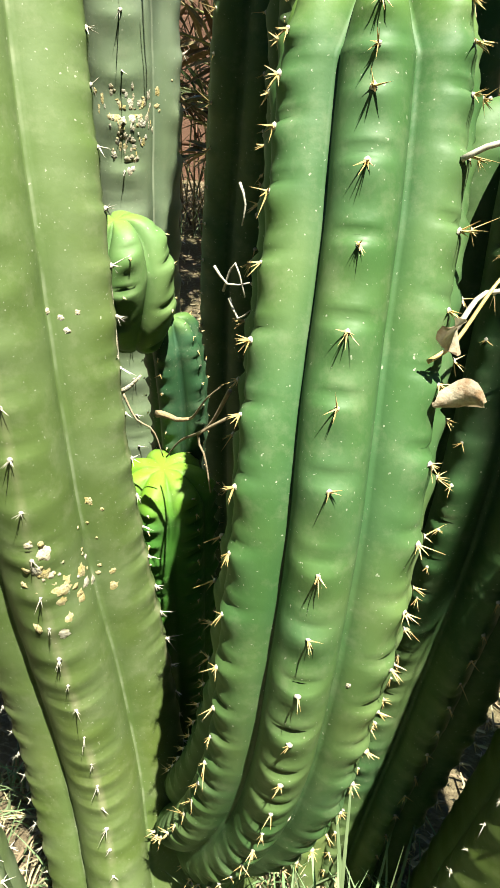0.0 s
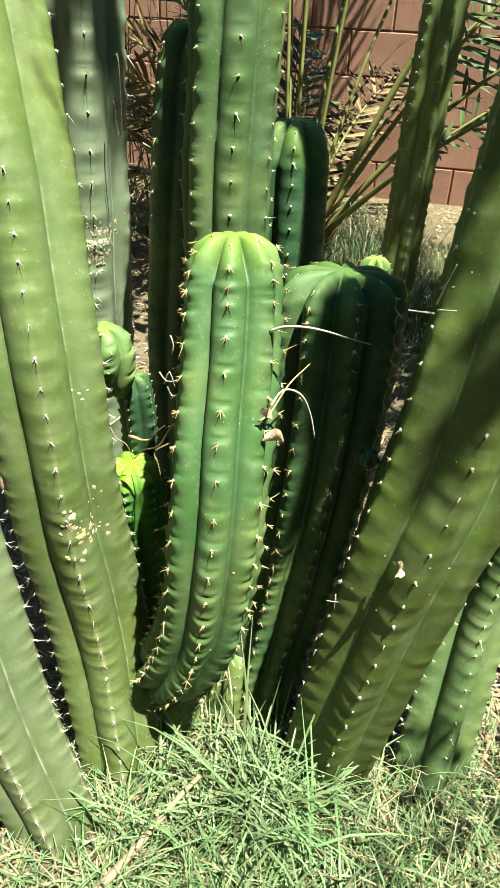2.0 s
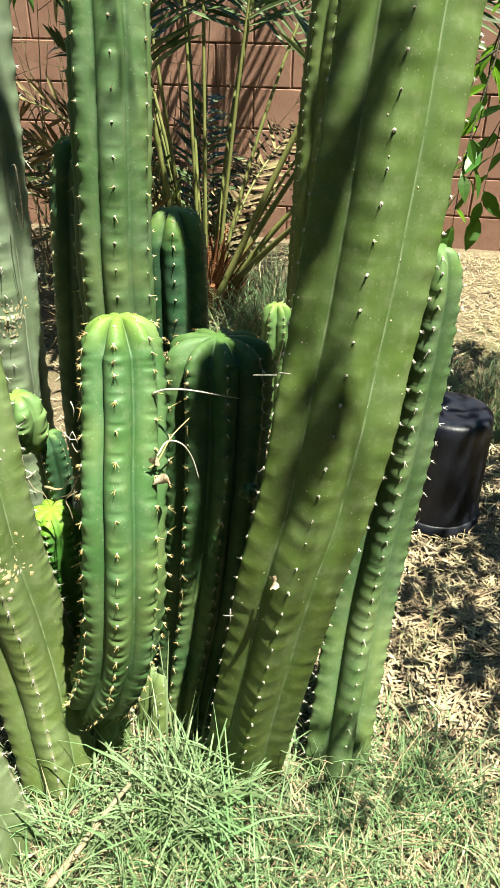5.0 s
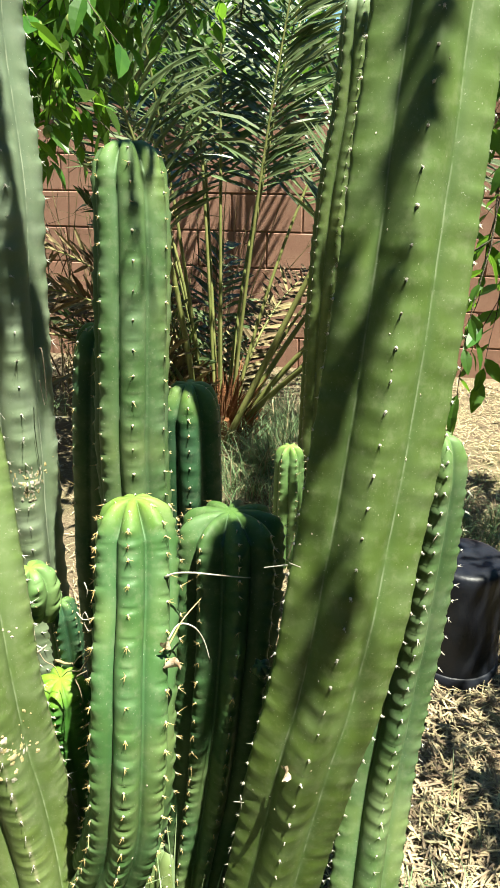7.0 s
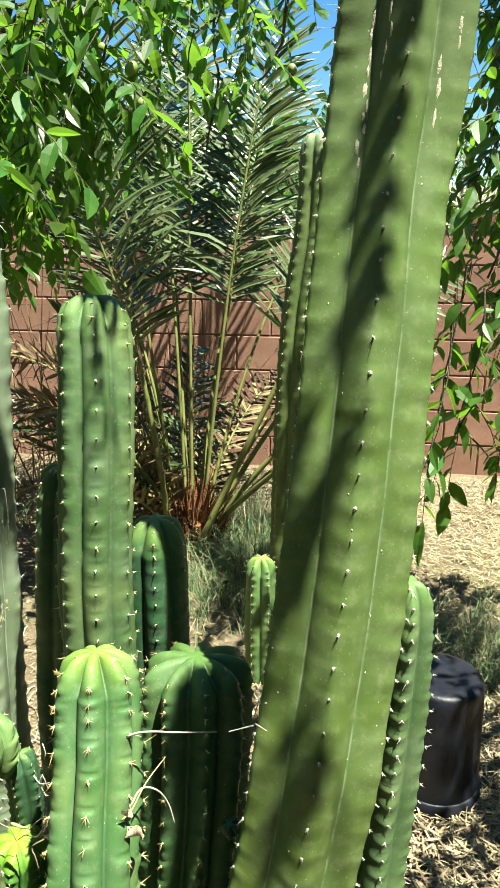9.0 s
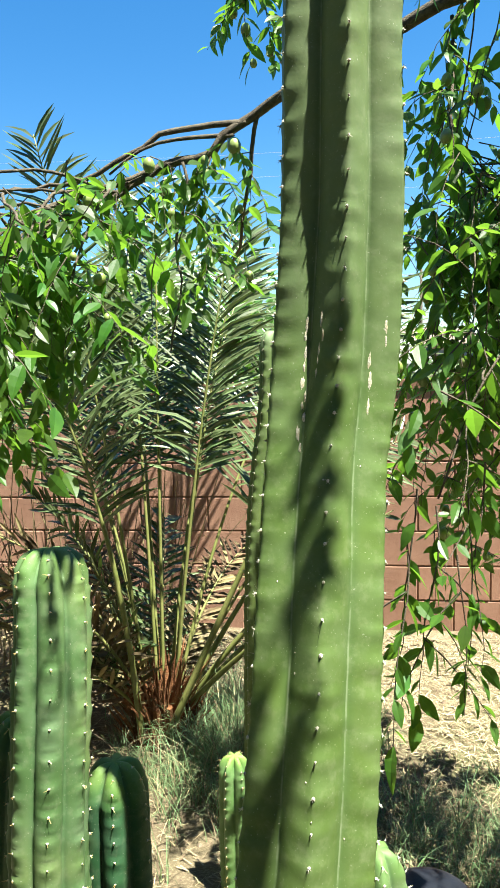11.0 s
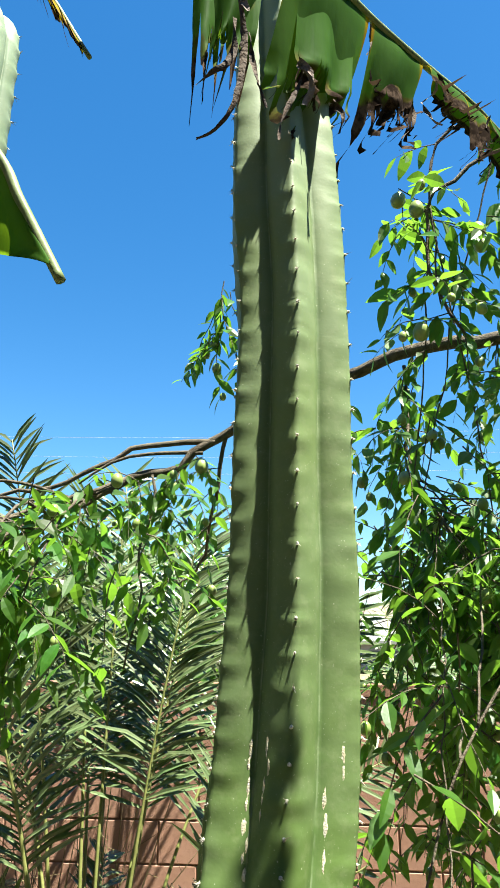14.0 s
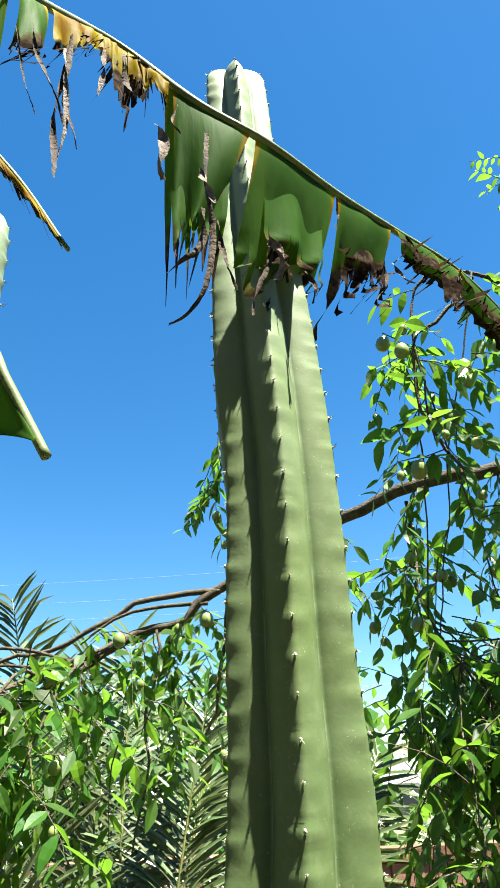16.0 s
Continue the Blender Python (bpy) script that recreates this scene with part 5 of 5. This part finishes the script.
        flap(lf, pts, a, b, l * DEEP, r * DEEP, br, (sh[0] * DEEP, sh[1] * DEEP), side, ye, fr, lean={0.613: -0.12, 0.654: -0.30, 0.707: -0.3}.get(a, 0.0))
    for path, w, m in (
            ([(0.485, 0.455, 2.42), (0.482, 0.44, 2.33), (0.490, 0.432, 2.25), (0.484, 0.428, 2.18), (0.466, 0.425, 2.145), (0.448, 0.42, 2.13)], 0.0065, BANANA_DRY),
            ([(0.478, 0.45, 2.30), (0.476, 0.44, 2.24), (0.462, 0.43, 2.215), (0.445, 0.43, 2.20)], 0.008, BANANA_DRY), ([(0.495, 0.45, 2.28), (0.500, 0.44, 2.22), (0.512, 0.43, 2.17)], 0.005, BANANA_DRY),
            ([(0.475, 0.45, 2.36), (0.486, 0.43, 2.315), (0.494, 0.425, 2.28)], 0.008, BANANA_PALE), ([(0.545, 0.53, 2.32), (0.555, 0.52, 2.28), (0.55, 0.52, 2.25)], 0.012, BANANA_PALE), ([(0.55, 0.53, 2.31), (0.54, 0.52, 2.27), (0.525, 0.51, 2.22), (0.522, 0.50, 2.19)], 0.006, BANANA_DRY),
            ([(0.640, 0.645, 2.50), (0.642, 0.64, 2.45), (0.634, 0.63, 2.42)], 0.005, BANANA_DRY), ([(0.585, 0.56, 2.29), (0.592, 0.55, 2.26), (0.588, 0.55, 2.235)], 0.006, BANANA_DRY),
            ([(0.37, 0.32, 2.42), (0.375, 0.31, 2.36), (0.372, 0.30, 2.28), (0.379, 0.29, 2.22), (0.385, 0.28, 2.18)], 0.006, BANANA_DRY), ([(0.366, 0.32, 2.40), (0.379, 0.30, 2.33), (0.384, 0.295, 2.26), (0.38, 0.29, 2.2)], 0.0045, BANANA_PALE),
            ([(0.372, 0.31, 2.36), (0.380, 0.30, 2.29), (0.392, 0.295, 2.245), (0.398, 0.29, 2.22)], 0.004, BANANA_DRY), ([(0.345, 0.29, 2.40), (0.36, 0.28, 2.33), (0.378, 0.28, 2.28), (0.392, 0.275, 2.23)], 0.004, BANANA_DRY), ([(0.335, 0.28, 2.38), (0.35, 0.28, 2.30), (0.366, 0.275, 2.25)], 0.0018, BANANA_DRY),
            ([(0.405, 0.38, 2.47), (0.41, 0.37, 2.42), (0.425, 0.37, 2.385), (0.43, 0.365, 2.40)], 0.006, BANANA_DRY), ([(0.435, 0.42, 2.40), (0.445, 0.41, 2.36), (0.44, 0.40, 2.32), (0.446, 0.40, 2.295)], 0.010, BANANA_PALE), ([(0.452, 0.45, 2.47), (0.448, 0.44, 2.43), (0.458, 0.435, 2.40)], 0.003, BANANA_DRY),
            ([(0.39, 0.36, 2.45), (0.396, 0.35, 2.40), (0.392, 0.345, 2.36)], 0.006, BANANA_PALE), ([(0.70, 0.70, 2.40), (0.70, 0.69, 2.36), (0.68, 0.68, 2.33)], 0.005, BANANA_DRY), ([(0.72, 0.73, 2.43), (0.73, 0.72, 2.39), (0.745, 0.72, 2.38)], 0.006, BANANA_PALE)):
        shred(lf, against(path), w * DEEP, m)
    for k in range(9):      # small torn bits along the dried stretch
        g = rng.choice((rng.uniform(0.537, 0.60), rng.uniform(0.715, 0.86)))
        p = pts[int(g * (len(pts) - 1))] + Vector((rng.gauss(0.01, 0.006), -abs(rng.gauss(0, 0.012)), -rng.uniform(0.01, 0.06)))
        d = Vector((rng.gauss(0, 0.02), rng.gauss(0, 0.015), -rng.uniform(0.015, 0.05)))
        shred(lf, [p, p + d * 0.5 + Vector((rng.gauss(0, 0.006), 0, 0)), p + d], rng.uniform(0.0025, 0.006), rng.choice((BANANA_DRY, BANANA_DRY, BANANA_PALE)))
    # a greener leaf whose tip hangs beside it
    lf, pts = rib([(-0.95, -0.22, 1.95), (-0.75, 0.1, 2.6), (-0.45, 0.45, 2.80), (-0.1, 0.66, 2.60), (0.087, 0.725, 2.39), (0.14, 0.732, 2.295), (0.209, 0.735, 2.165)], 0.017, 0.008, "fresh green banana leaf with a hanging tip")
    for a, b, l, r, side in ((0.30, 0.46, 0.30, 0.36, 1), (0.465, 0.62, 0.36, 0.40, 1), (0.622, 0.80, 0.42, 0.30, 1), (0.80, 0.985, 0.30, 0.012, 1), (0.30, 0.50, 0.3, 0.34, -1)):
        flap(lf, pts, a, b, l, r, 3.0, (0, 0), side, 0.0, 0, 0.012, 0.96, "green hanging half of the blade", -0.35 * side)
    # a dry hanging tip
    lf, pts = rib([(-0.95, -0.22, 1.93), (-0.55, 0.1, 2.6), (-0.166, 0.374, 2.753), (0.077, 0.45, 2.63), (0.205, 0.528, 2.50), (0.30, 0.53, 2.34)], 0.011, 0.003, "dried brown banana leaf tip")
    for a, b, l, r, br, ye in ((0.5, 0.6, 0.2, 0.18, 0.1, 0), (0.6, 0.7, 0.16, 0.12, 0.1, 0), (0.70, 0.90, 0.08, 0.045, 0.1, 0), (0.90, 0.99, 0.030, 0.014, 0.6, 0.9)):
        flap(lf, pts, a, b, l, r, br, (0, 0), 1, ye, 5, 0.006, 0.6, "brown dried strip of blade")
        flap(lf, pts, a, b, l * 0.7, r * 0.7, br, (0, 0), -1, ye, 4, 0.006, 0.6, "brown dried strip of blade")
    # unseen sucker and leaf beside the clump, added to shade the stout column
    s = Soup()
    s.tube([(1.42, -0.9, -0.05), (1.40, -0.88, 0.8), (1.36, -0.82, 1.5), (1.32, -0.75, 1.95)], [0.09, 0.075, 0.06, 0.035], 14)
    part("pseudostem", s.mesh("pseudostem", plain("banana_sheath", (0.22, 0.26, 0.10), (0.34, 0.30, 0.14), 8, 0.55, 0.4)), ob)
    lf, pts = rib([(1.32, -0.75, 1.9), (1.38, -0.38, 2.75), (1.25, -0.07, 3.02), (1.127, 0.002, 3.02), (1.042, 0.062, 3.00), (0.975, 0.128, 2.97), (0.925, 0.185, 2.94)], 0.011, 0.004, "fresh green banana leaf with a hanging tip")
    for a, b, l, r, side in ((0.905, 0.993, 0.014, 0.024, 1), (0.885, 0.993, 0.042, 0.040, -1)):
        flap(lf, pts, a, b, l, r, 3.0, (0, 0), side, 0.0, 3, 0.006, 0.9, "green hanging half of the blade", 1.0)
    # its torn neighbour, unseen too, added so that its strips shade the thick column
    lf, pts = rib([(1.32, -0.75, 1.9), (1.34, -0.37, 2.70), (1.19, -0.10, 2.98), (1.12, -0.02, 3.00), (1.075, 0.040, 2.99), (1.03, 0.14, 2.985), (0.997, 0.211, 2.98), (0.965, 0.264, 2.97), (0.925, 0.325, 2.95)], 0.010, 0.003, "unseen torn banana leaf added to shade the thick column")
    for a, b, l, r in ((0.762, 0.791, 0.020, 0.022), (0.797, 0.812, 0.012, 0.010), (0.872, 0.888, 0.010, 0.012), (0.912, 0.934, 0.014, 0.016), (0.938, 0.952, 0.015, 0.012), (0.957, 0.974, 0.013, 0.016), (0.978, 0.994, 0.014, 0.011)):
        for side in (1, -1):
            flap(lf, pts, a, b, l, r, 3.0, (0, 0), side, 0.0, 3, 0.002, 0.9, "unseen torn blade strip added to cast shade", 1.0)

banana()
# ---- beyond the wall ----
def house(at, size, label, wall_col, roof_col):
    ob = thing("house", label, "house", at=at)
    w, d, h = size
    wl = Soup()
    v = [(-w / 2, 0, 0), (w / 2, 0, 0), (w / 2, d, 0), (-w / 2, d, 0)]
    wl.add(v + [(x, y, h) for x, y, _ in v], [(0, 1, 5, 4), (1, 2, 6, 5), (2, 3, 7, 6), (3, 0, 4, 7), (4, 5, 6, 7)])
    part("wall", wl.mesh("wall", plain("stucco", wall_col, tuple(c * 0.85 for c in wall_col), 1.5, 0.9, 0.2), False), ob)
    rf = Soup()
    e = 0.5
    rf.add([(-w / 2 - e, -e, h), (w / 2 + e, -e, h), (w / 2 + e, d + e, h), (-w / 2 - e, d + e, h), (-w / 4, d / 2, h + 1.6), (w / 4, d / 2, h + 1.6), (-w / 2 - e, -e, h - 0.2), (w / 2 + e, -e, h - 0.2), (w / 2 + e, d + e, h - 0.2), (-w / 2 - e, d + e, h - 0.2)],
           [(0, 1, 5, 4), (1, 2, 5), (2, 3, 4, 5), (3, 0, 4), (6, 7, 1, 0), (7, 8, 2, 1), (8, 9, 3, 2), (9, 6, 0, 3), (9, 8, 7, 6)])
    part("roof", rf.mesh("roof", plain("roof_tile", roof_col, tuple(c * 0.7 for c in roof_col), 2, 0.9, 0.2), False), ob)
    glass = Nodes("dark_window", 0.15, 0.6).colour((0.05, 0.07, 0.10)).mat
    for x in (-w * 0.28, w * 0.1, w * 0.34):
        g = Soup()
        g.add([(x - 0.6, -0.03, h - 1.5), (x + 0.6, -0.03, h - 1.5), (x + 0.6, -0.03, h - 0.6), (x - 0.6, -0.03, h - 0.6), (x - 0.6, 0.02, h - 1.5), (x + 0.6, 0.02, h - 1.5), (x + 0.6, 0.02, h - 0.6), (x - 0.6, 0.02, h - 0.6)], [(0, 1, 2, 3), (0, 4, 5, 1), (1, 5, 6, 2), (2, 6, 7, 3), (3, 7, 4, 0)])
        part("window", g.mesh("window", glass, False), ob)
    return ob


house((9.4, 62, 0), (9, 8, 3.4), "distant tan stucco house with a low hipped roof", (0.24, 0.19, 0.15), (0.20, 0.15, 0.12))
house((4.6, 45, 0), (4, 4, 1.7), "distant white low building behind the wall", (0.25, 0.25, 0.26), (0.22, 0.22, 0.22))


def power_line(at, top, span, wires, radius, label):
    ob = thing("utility_pole", label, "utility pole", at=at)
    s = Soup()
    s.tube([(0, 0, -0.2), (0, 0, top * 0.5), (0, 0, top + 0.4)], [0.13, 0.11, 0.09], 8)
    s.tube([(-0.9, 0, top), (0.9, 0, top)], 0.05, 6)
    part("pole", s.mesh("pole", BARK), ob)
    for dx, z in wires:
        w = Soup()
        pts = [(dx + x, 0, z - 0.6 * (1 - ((abs(x) % 40 - 20) / 20) ** 2)) for x in np.linspace(-span, span, 41)]
        w.tube(pts, radius, 4, False)
        part("wire", w.mesh("wire", Nodes("wire", 0.6).colour((0.24, 0.26, 0.30)).mat), ob)


power_line((7.0, 52, 0), 8.0, 40, ((-0.8, 8.1), (0.8, 8.1), (0, 7.0)), 0.012, "slim utility pole with sagging wires beyond the wall")
power_line((20.0, 28, 0), 10.4, 38, ((-0.8, 10.5), (0.8, 9.6), (0, 8.9)), 0.005, "tall utility pole with thin wires beyond the wall")


def far_trees():
    rng = random.Random(9)
    s = Soup()
    for _ in range(80):
        x, y = rng.uniform(-30, 32), rng.uniform(13, 55)
        if 0.03 < x / y < 0.2:
            continue
        h = rng.uniform(2.2, 4.2)
        for _ in range(240):
            a, b, r = rng.uniform(0, 6.28), rng.uniform(-0.6, 1), rng.uniform(0.5, 1) * h * 0.45
            c = Vector((x + r * math.cos(a) * 1.1, y + r * math.sin(a), h * 0.6 + r * b * 0.8))
            w = Vector((rng.gauss(0, 1), rng.gauss(0, 1), rng.gauss(0, 1))).normalized()
            u = w.orthogonal().normalized()
            q = rng.uniform(0.12, 0.3)
            s.add([c + u * q, c + w * q * 0.6, c - u * q, c - w * q * 0.6], [(0, 1, 2, 3)])
        s.tube([(x, y, -0.1), (x, y, h * 0.7)], [0.14, 0.08], 6)
    for k in range(100):      # shrubs close behind the wall, thickest beyond the palm
        x, y = (rng.uniform(-7, 7), rng.uniform(6, 11)) if k < 75 else (rng.uniform(-3.2, 0.0), rng.uniform(5.6, 7.5))
        h = rng.uniform(1.3, 1.55) if 0.02 < x / y < 0.24 else rng.uniform(1.6, 2.5) if k < 75 else rng.uniform(2.4, 2.95)
        for _ in range(260 if k < 75 else 420):
            a, b, r = rng.uniform(0, 6.28), rng.uniform(-0.8, 1), rng.uniform(0.4, 1) * h * 0.45
            c = Vector((x + r * math.cos(a), y + r * math.sin(a), h * 0.55 + r * b))
            w = Vector((rng.gauss(0, 1), rng.gauss(0, 1), rng.gauss(0, 1))).normalized()
            u = w.orthogonal().normalized()
            q = rng.uniform(0.04, 0.09)
            s.add([c + u * q, c + w * q * 0.5, c - u * q, c - w * q * 0.5], [(0, 1, 2, 3)])
        s.tube([(x, y, -0.1), (x, y, h * 0.6)], [0.06, 0.03], 6)
    tagged(new("far_trees", s.mesh("far_trees", LEAF, False)), "low green trees far beyond the wall", "trees", "", "stuff")


far_trees()
# ---- scars on the skins ----
def scars():
    for z0, z1, deg, wid, sd in ((1.43, 1.60, -29, 0.007, 1), (1.485, 1.56, 42, 0.008, 2), (1.52, 1.60, -13, 0.005, 3), (1.565, 1.59, 52, 0.005, 4)):
        rng = random.Random(sd)
        z = z0
        while z < z1:
            ln = rng.uniform(0.012, 0.03)
            s = F.s_at_z(z)
            scab(F, s, radians(deg) + rng.gauss(0, 0.02), ln * 1.3, wid * rng.uniform(0.6, 1.2), rng.random(), SCAR, big)
            z += ln
    rng = random.Random(8)
    for k in range(36):      # pale dots over the thick column
        scab(F, F.s_at_z(rng.uniform(0.45, 1.45)), radians(rng.uniform(-70, 75)), rng.uniform(0.002, 0.005), rng.uniform(0.002, 0.004), k, SCAR, big, "fleck")
    for k in range(46):      # ochre scabs low on the olive column
        s = H.s_at_z(rng.gauss(0.485, 0.022))
        d = rng.random() ** 2
        scab(H, s, radians(rng.gauss(50, 15)), 0.003 + 0.013 * d, 0.003 + 0.011 * d, k + 50, SCAR_YELLOW if rng.random() < 0.65 else SCAR, olive, "scab")
    for z, deg, ln, wd in ((0.660, 66, 0.006, 0.006), (0.656, 72, 0.007, 0.007), (0.648, 74, 0.007, 0.006), (0.658, 80, 0.005, 0.005), (0.478, 42, 0.016, 0.020), (0.482, 56, 0.018, 0.014)):
        scab(H, H.s_at_z(z), radians(deg), ln, wd, z * 100 + deg, SCAR if z > 0.5 else SCAR_YELLOW, olive, "scab")
    for k in range(110):     # a wedge of dry flakes that narrows downwards on the pale column
        f = rng.random() ** 0.6
        scab(G, G.s_at_z(0.695 + 0.066 * f + rng.gauss(0, 0.004)), radians(44 + rng.gauss(0, 3 + 17 * f)), rng.uniform(0.004, 0.015), rng.uniform(0.003, 0.009), k + 200, SCAR_YELLOW if k % 3 == 0 else SCAR, pale, "flake", 0.0002)
    for z, deg in ((0.62, 70), (0.50, 44), (0.37, 30)):
        scab(A, A.s_at_z(z), radians(deg), 0.006, 0.005, deg, SCAR, front, "fleck")


scars()


# ---- dry litter caught among the columns ----
def straw_piece(label, pts, r, mat=None, category="twig", name="dry_twig", group="dry twigs caught on the cactus"):
    s = Soup()
    q, ln = spline(pts, 0.006)
    s.tube([Vector(p) for p in q], [r * (1 - 0.6 * k / ln[-1]) for k in ln], 5)
    ob = new(name, s.mesh(name, mat or TWIG))
    return tagged(ob, label, category, group)


TW = "thin pale dry twig lying between cactus columns"
straw_piece("curved straw blade resting on the shaded column", [(0.222, 0.478, 0.77), (0.237, 0.478, 0.778), (0.258, 0.482, 0.779), (0.279, 0.49, 0.774), (0.304, 0.515, 0.757), (0.325, 0.535, 0.744)], 0.0016, SPINE_WHITE)
straw_piece(TW, [(0.225, 0.432, 0.685), (0.236, 0.44, 0.694), (0.25, 0.46, 0.72), (0.265, 0.50, 0.728)], 0.0013, SPINE_GOLD)
straw_piece(TW, [(0.235, 0.44, 0.70), (0.245, 0.455, 0.715), (0.263, 0.46, 0.711), (0.274, 0.47, 0.683), (0.282, 0.47, 0.651)], 0.0015, SPINE_WHITE)
straw_piece(TW, [(0.110, 0.46, 0.633), (0.088, 0.475, 0.594), (0.05, 0.51, 0.555), (0.026, 0.53, 0.522)], 0.0015)
straw_piece(TW, [(0.114, 0.45, 0.621), (0.092, 0.452, 0.602), (0.096, 0.45, 0.590), (0.098, 0.45, 0.578), (0.100, 0.45, 0.561)], 0.0012)
straw_piece(TW, [(0.063, 0.50, 0.582), (0.073, 0.485, 0.594), (0.085, 0.48, 0.612), (0.096, 0.478, 0.624)], 0.0012)
straw_piece(TW, [(-0.003, 0.52, 0.581), (0.007, 0.52, 0.559), (0.021, 0.52, 0.552), (0.026, 0.525, 0.525)], 0.0011)
straw_piece("short rough brown dry catkin caught among twigs", [(0.034, 0.505, 0.577), (0.042, 0.502, 0.580), (0.053, 0.50, 0.579), (0.064, 0.498, 0.583)], 0.0030, DRY)
straw_piece("pale dry strip peeling along the edge of the olive column", [(0.003, 0.503, 0.707), (0.005, 0.503, 0.679), (0.007, 0.502, 0.635), (0.007, 0.502, 0.597)], 0.0026, SCAR)
straw_piece("knotted dry twig stuck to the olive column", [(0.004, 0.50, 0.606), (0.009, 0.494, 0.599), (0.006, 0.492, 0.594), (0.011, 0.496, 0.588)], 0.0042, TWIG)
straw_piece("side shoot of dry twig stuck to the olive column", [(0.008, 0.492, 0.600), (-0.002, 0.470, 0.608), (-0.012, 0.448, 0.618)], 0.0013, SPINE_WHITE)
straw_piece("side shoot of dry twig stuck to the olive column", [(0.010, 0.498, 0.594), (0.018, 0.499, 0.600), (0.026, 0.50, 0.609)], 0.0022, SCAR)
straw_piece("peeling dry strip hanging along a rib", [(0.010, 0.494, 0.504), (0.0095, 0.492, 0.458), (0.007, 0.488, 0.401), (-0.001, 0.485, 0.356)], 0.0030, SCAR)
for a, b, c in (((0.100, 0.462, 0.708), (0.110, 0.458, 0.700), (0.122, 0.46, 0.702)), ((0.106, 0.46, 0.695), (0.113, 0.46, 0.712), (0.120, 0.458, 0.694)), ((0.108, 0.464, 0.690), (0.115, 0.46, 0.680), (0.124, 0.455, 0.688)), ((0.112, 0.47, 0.752), (0.116, 0.468, 0.742), (0.114, 0.468, 0.730))):
    straw_piece("wisp of white plant fluff caught on spines", [a, b, c], 0.0009, WOOL, "fluff", "fluff_wisp", "white fluff on the spines")
straw_piece("dark withered tendril hanging on the pale column", [(-0.061, 0.745, 0.985), (-0.05, 0.735, 0.984), (-0.052, 0.737, 0.921), (-0.058, 0.738, 0.891), (-0.062, 0.738, 0.935)], 0.0011, BARK)
straw_piece("thin straw stuck between two columns", [(0.474, 0.468, 0.485), (0.487, 0.455, 0.52), (0.498, 0.462, 0.548)], 0.0014, SPINE_WHITE)
straw_piece("long pale cane lying slantwise in the grass", [(0.02, 0.07, 0.02), (0.06, 0.14, 0.035), (0.11, 0.23, 0.055), (0.155, 0.315, 0.085), (0.178, 0.35, 0.10)], 0.0088, TWIG, "cane", "dry_cane", "")
for a, b in (((0.386, 0.455, 0.835), (0.396, 0.425, 0.885)), ((0.385, 0.455, 0.825), (0.362, 0.425, 0.838)), ((0.388, 0.452, 0.83), (0.404, 0.428, 0.842))):
    straw_piece("long white stray spine on the thick column", [a, tuple((p + q) / 2 for p, q in zip(a, b)), b], 0.0011, SPINE_WHITE)
for a, b in (((0.322, 0.432, 0.436), (0.342, 0.431, 0.440)), ((0.332, 0.432, 0.451), (0.333, 0.431, 0.424))):
    straw_piece("crossed white stray spines on the thick column", [a, tuple((p + q) / 2 for p, q in zip(a, b)), b], 0.0008, SPINE_WHITE)


def dead_leaf(label, at, size, seed, turn):
    """A curled papery leaf scrap."""
    rng = random.Random(seed)
    s = Soup()
    rows, cols = 8, 5
    m = Euler([radians(a) for a in turn]).to_matrix()
    v = []
    for i in range(rows + 1):
        f = i / rows
        w = math.sin(math.pi * (0.08 + 0.88 * f)) ** 0.8
        for j in range(cols + 1):
            g = j / cols * 2 - 1
            a = g * 1.5 * (0.6 + 0.5 * f)
            p = Vector((math.sin(a) * 0.33 * w, (1 - math.cos(a)) * 0.33 * w + 0.25 * math.sin(3 * f), f - 0.5 + 0.05 * rng.gauss(0, 1) * (abs(g) > 0.9)))
            v.append(Vector(at) + m @ (p * size))
    k = cols + 1
    s.add(v, [(i * k + j, i * k + j + 1, (i + 1) * k + j + 1, (i + 1) * k + j) for i in range(rows) for j in range(cols)])
    me = s.mesh("dead_leaf", plain("papery_leaf", (0.55, 0.48, 0.36), (0.24, 0.14, 0.07), 70, 0.75, 0.25, 0.4, 0.003, False, 0.25))
    return tagged(new("dead_leaf", me), label, "dead leaf", "dead leaves")


dead_leaf("curled tan dead leaf caught on the spines", (0.243, 0.424, 0.668), 0.026, 1, (35, 70, 20))
dead_leaf("curled brown dead leaf caught on the spines", (0.240, 0.430, 0.70), 0.022, 2, (15, -20, 60))
dead_leaf("small tan dead leaf stuck to the thick column", (0.393, 0.392, 0.551), 0.024, 3, (80, 75, 0))
dead_leaf("small dark dead leaf stuck to the front column", (-0.085, 0.225, 0.42), 0.03, 4, (60, 40, 0))
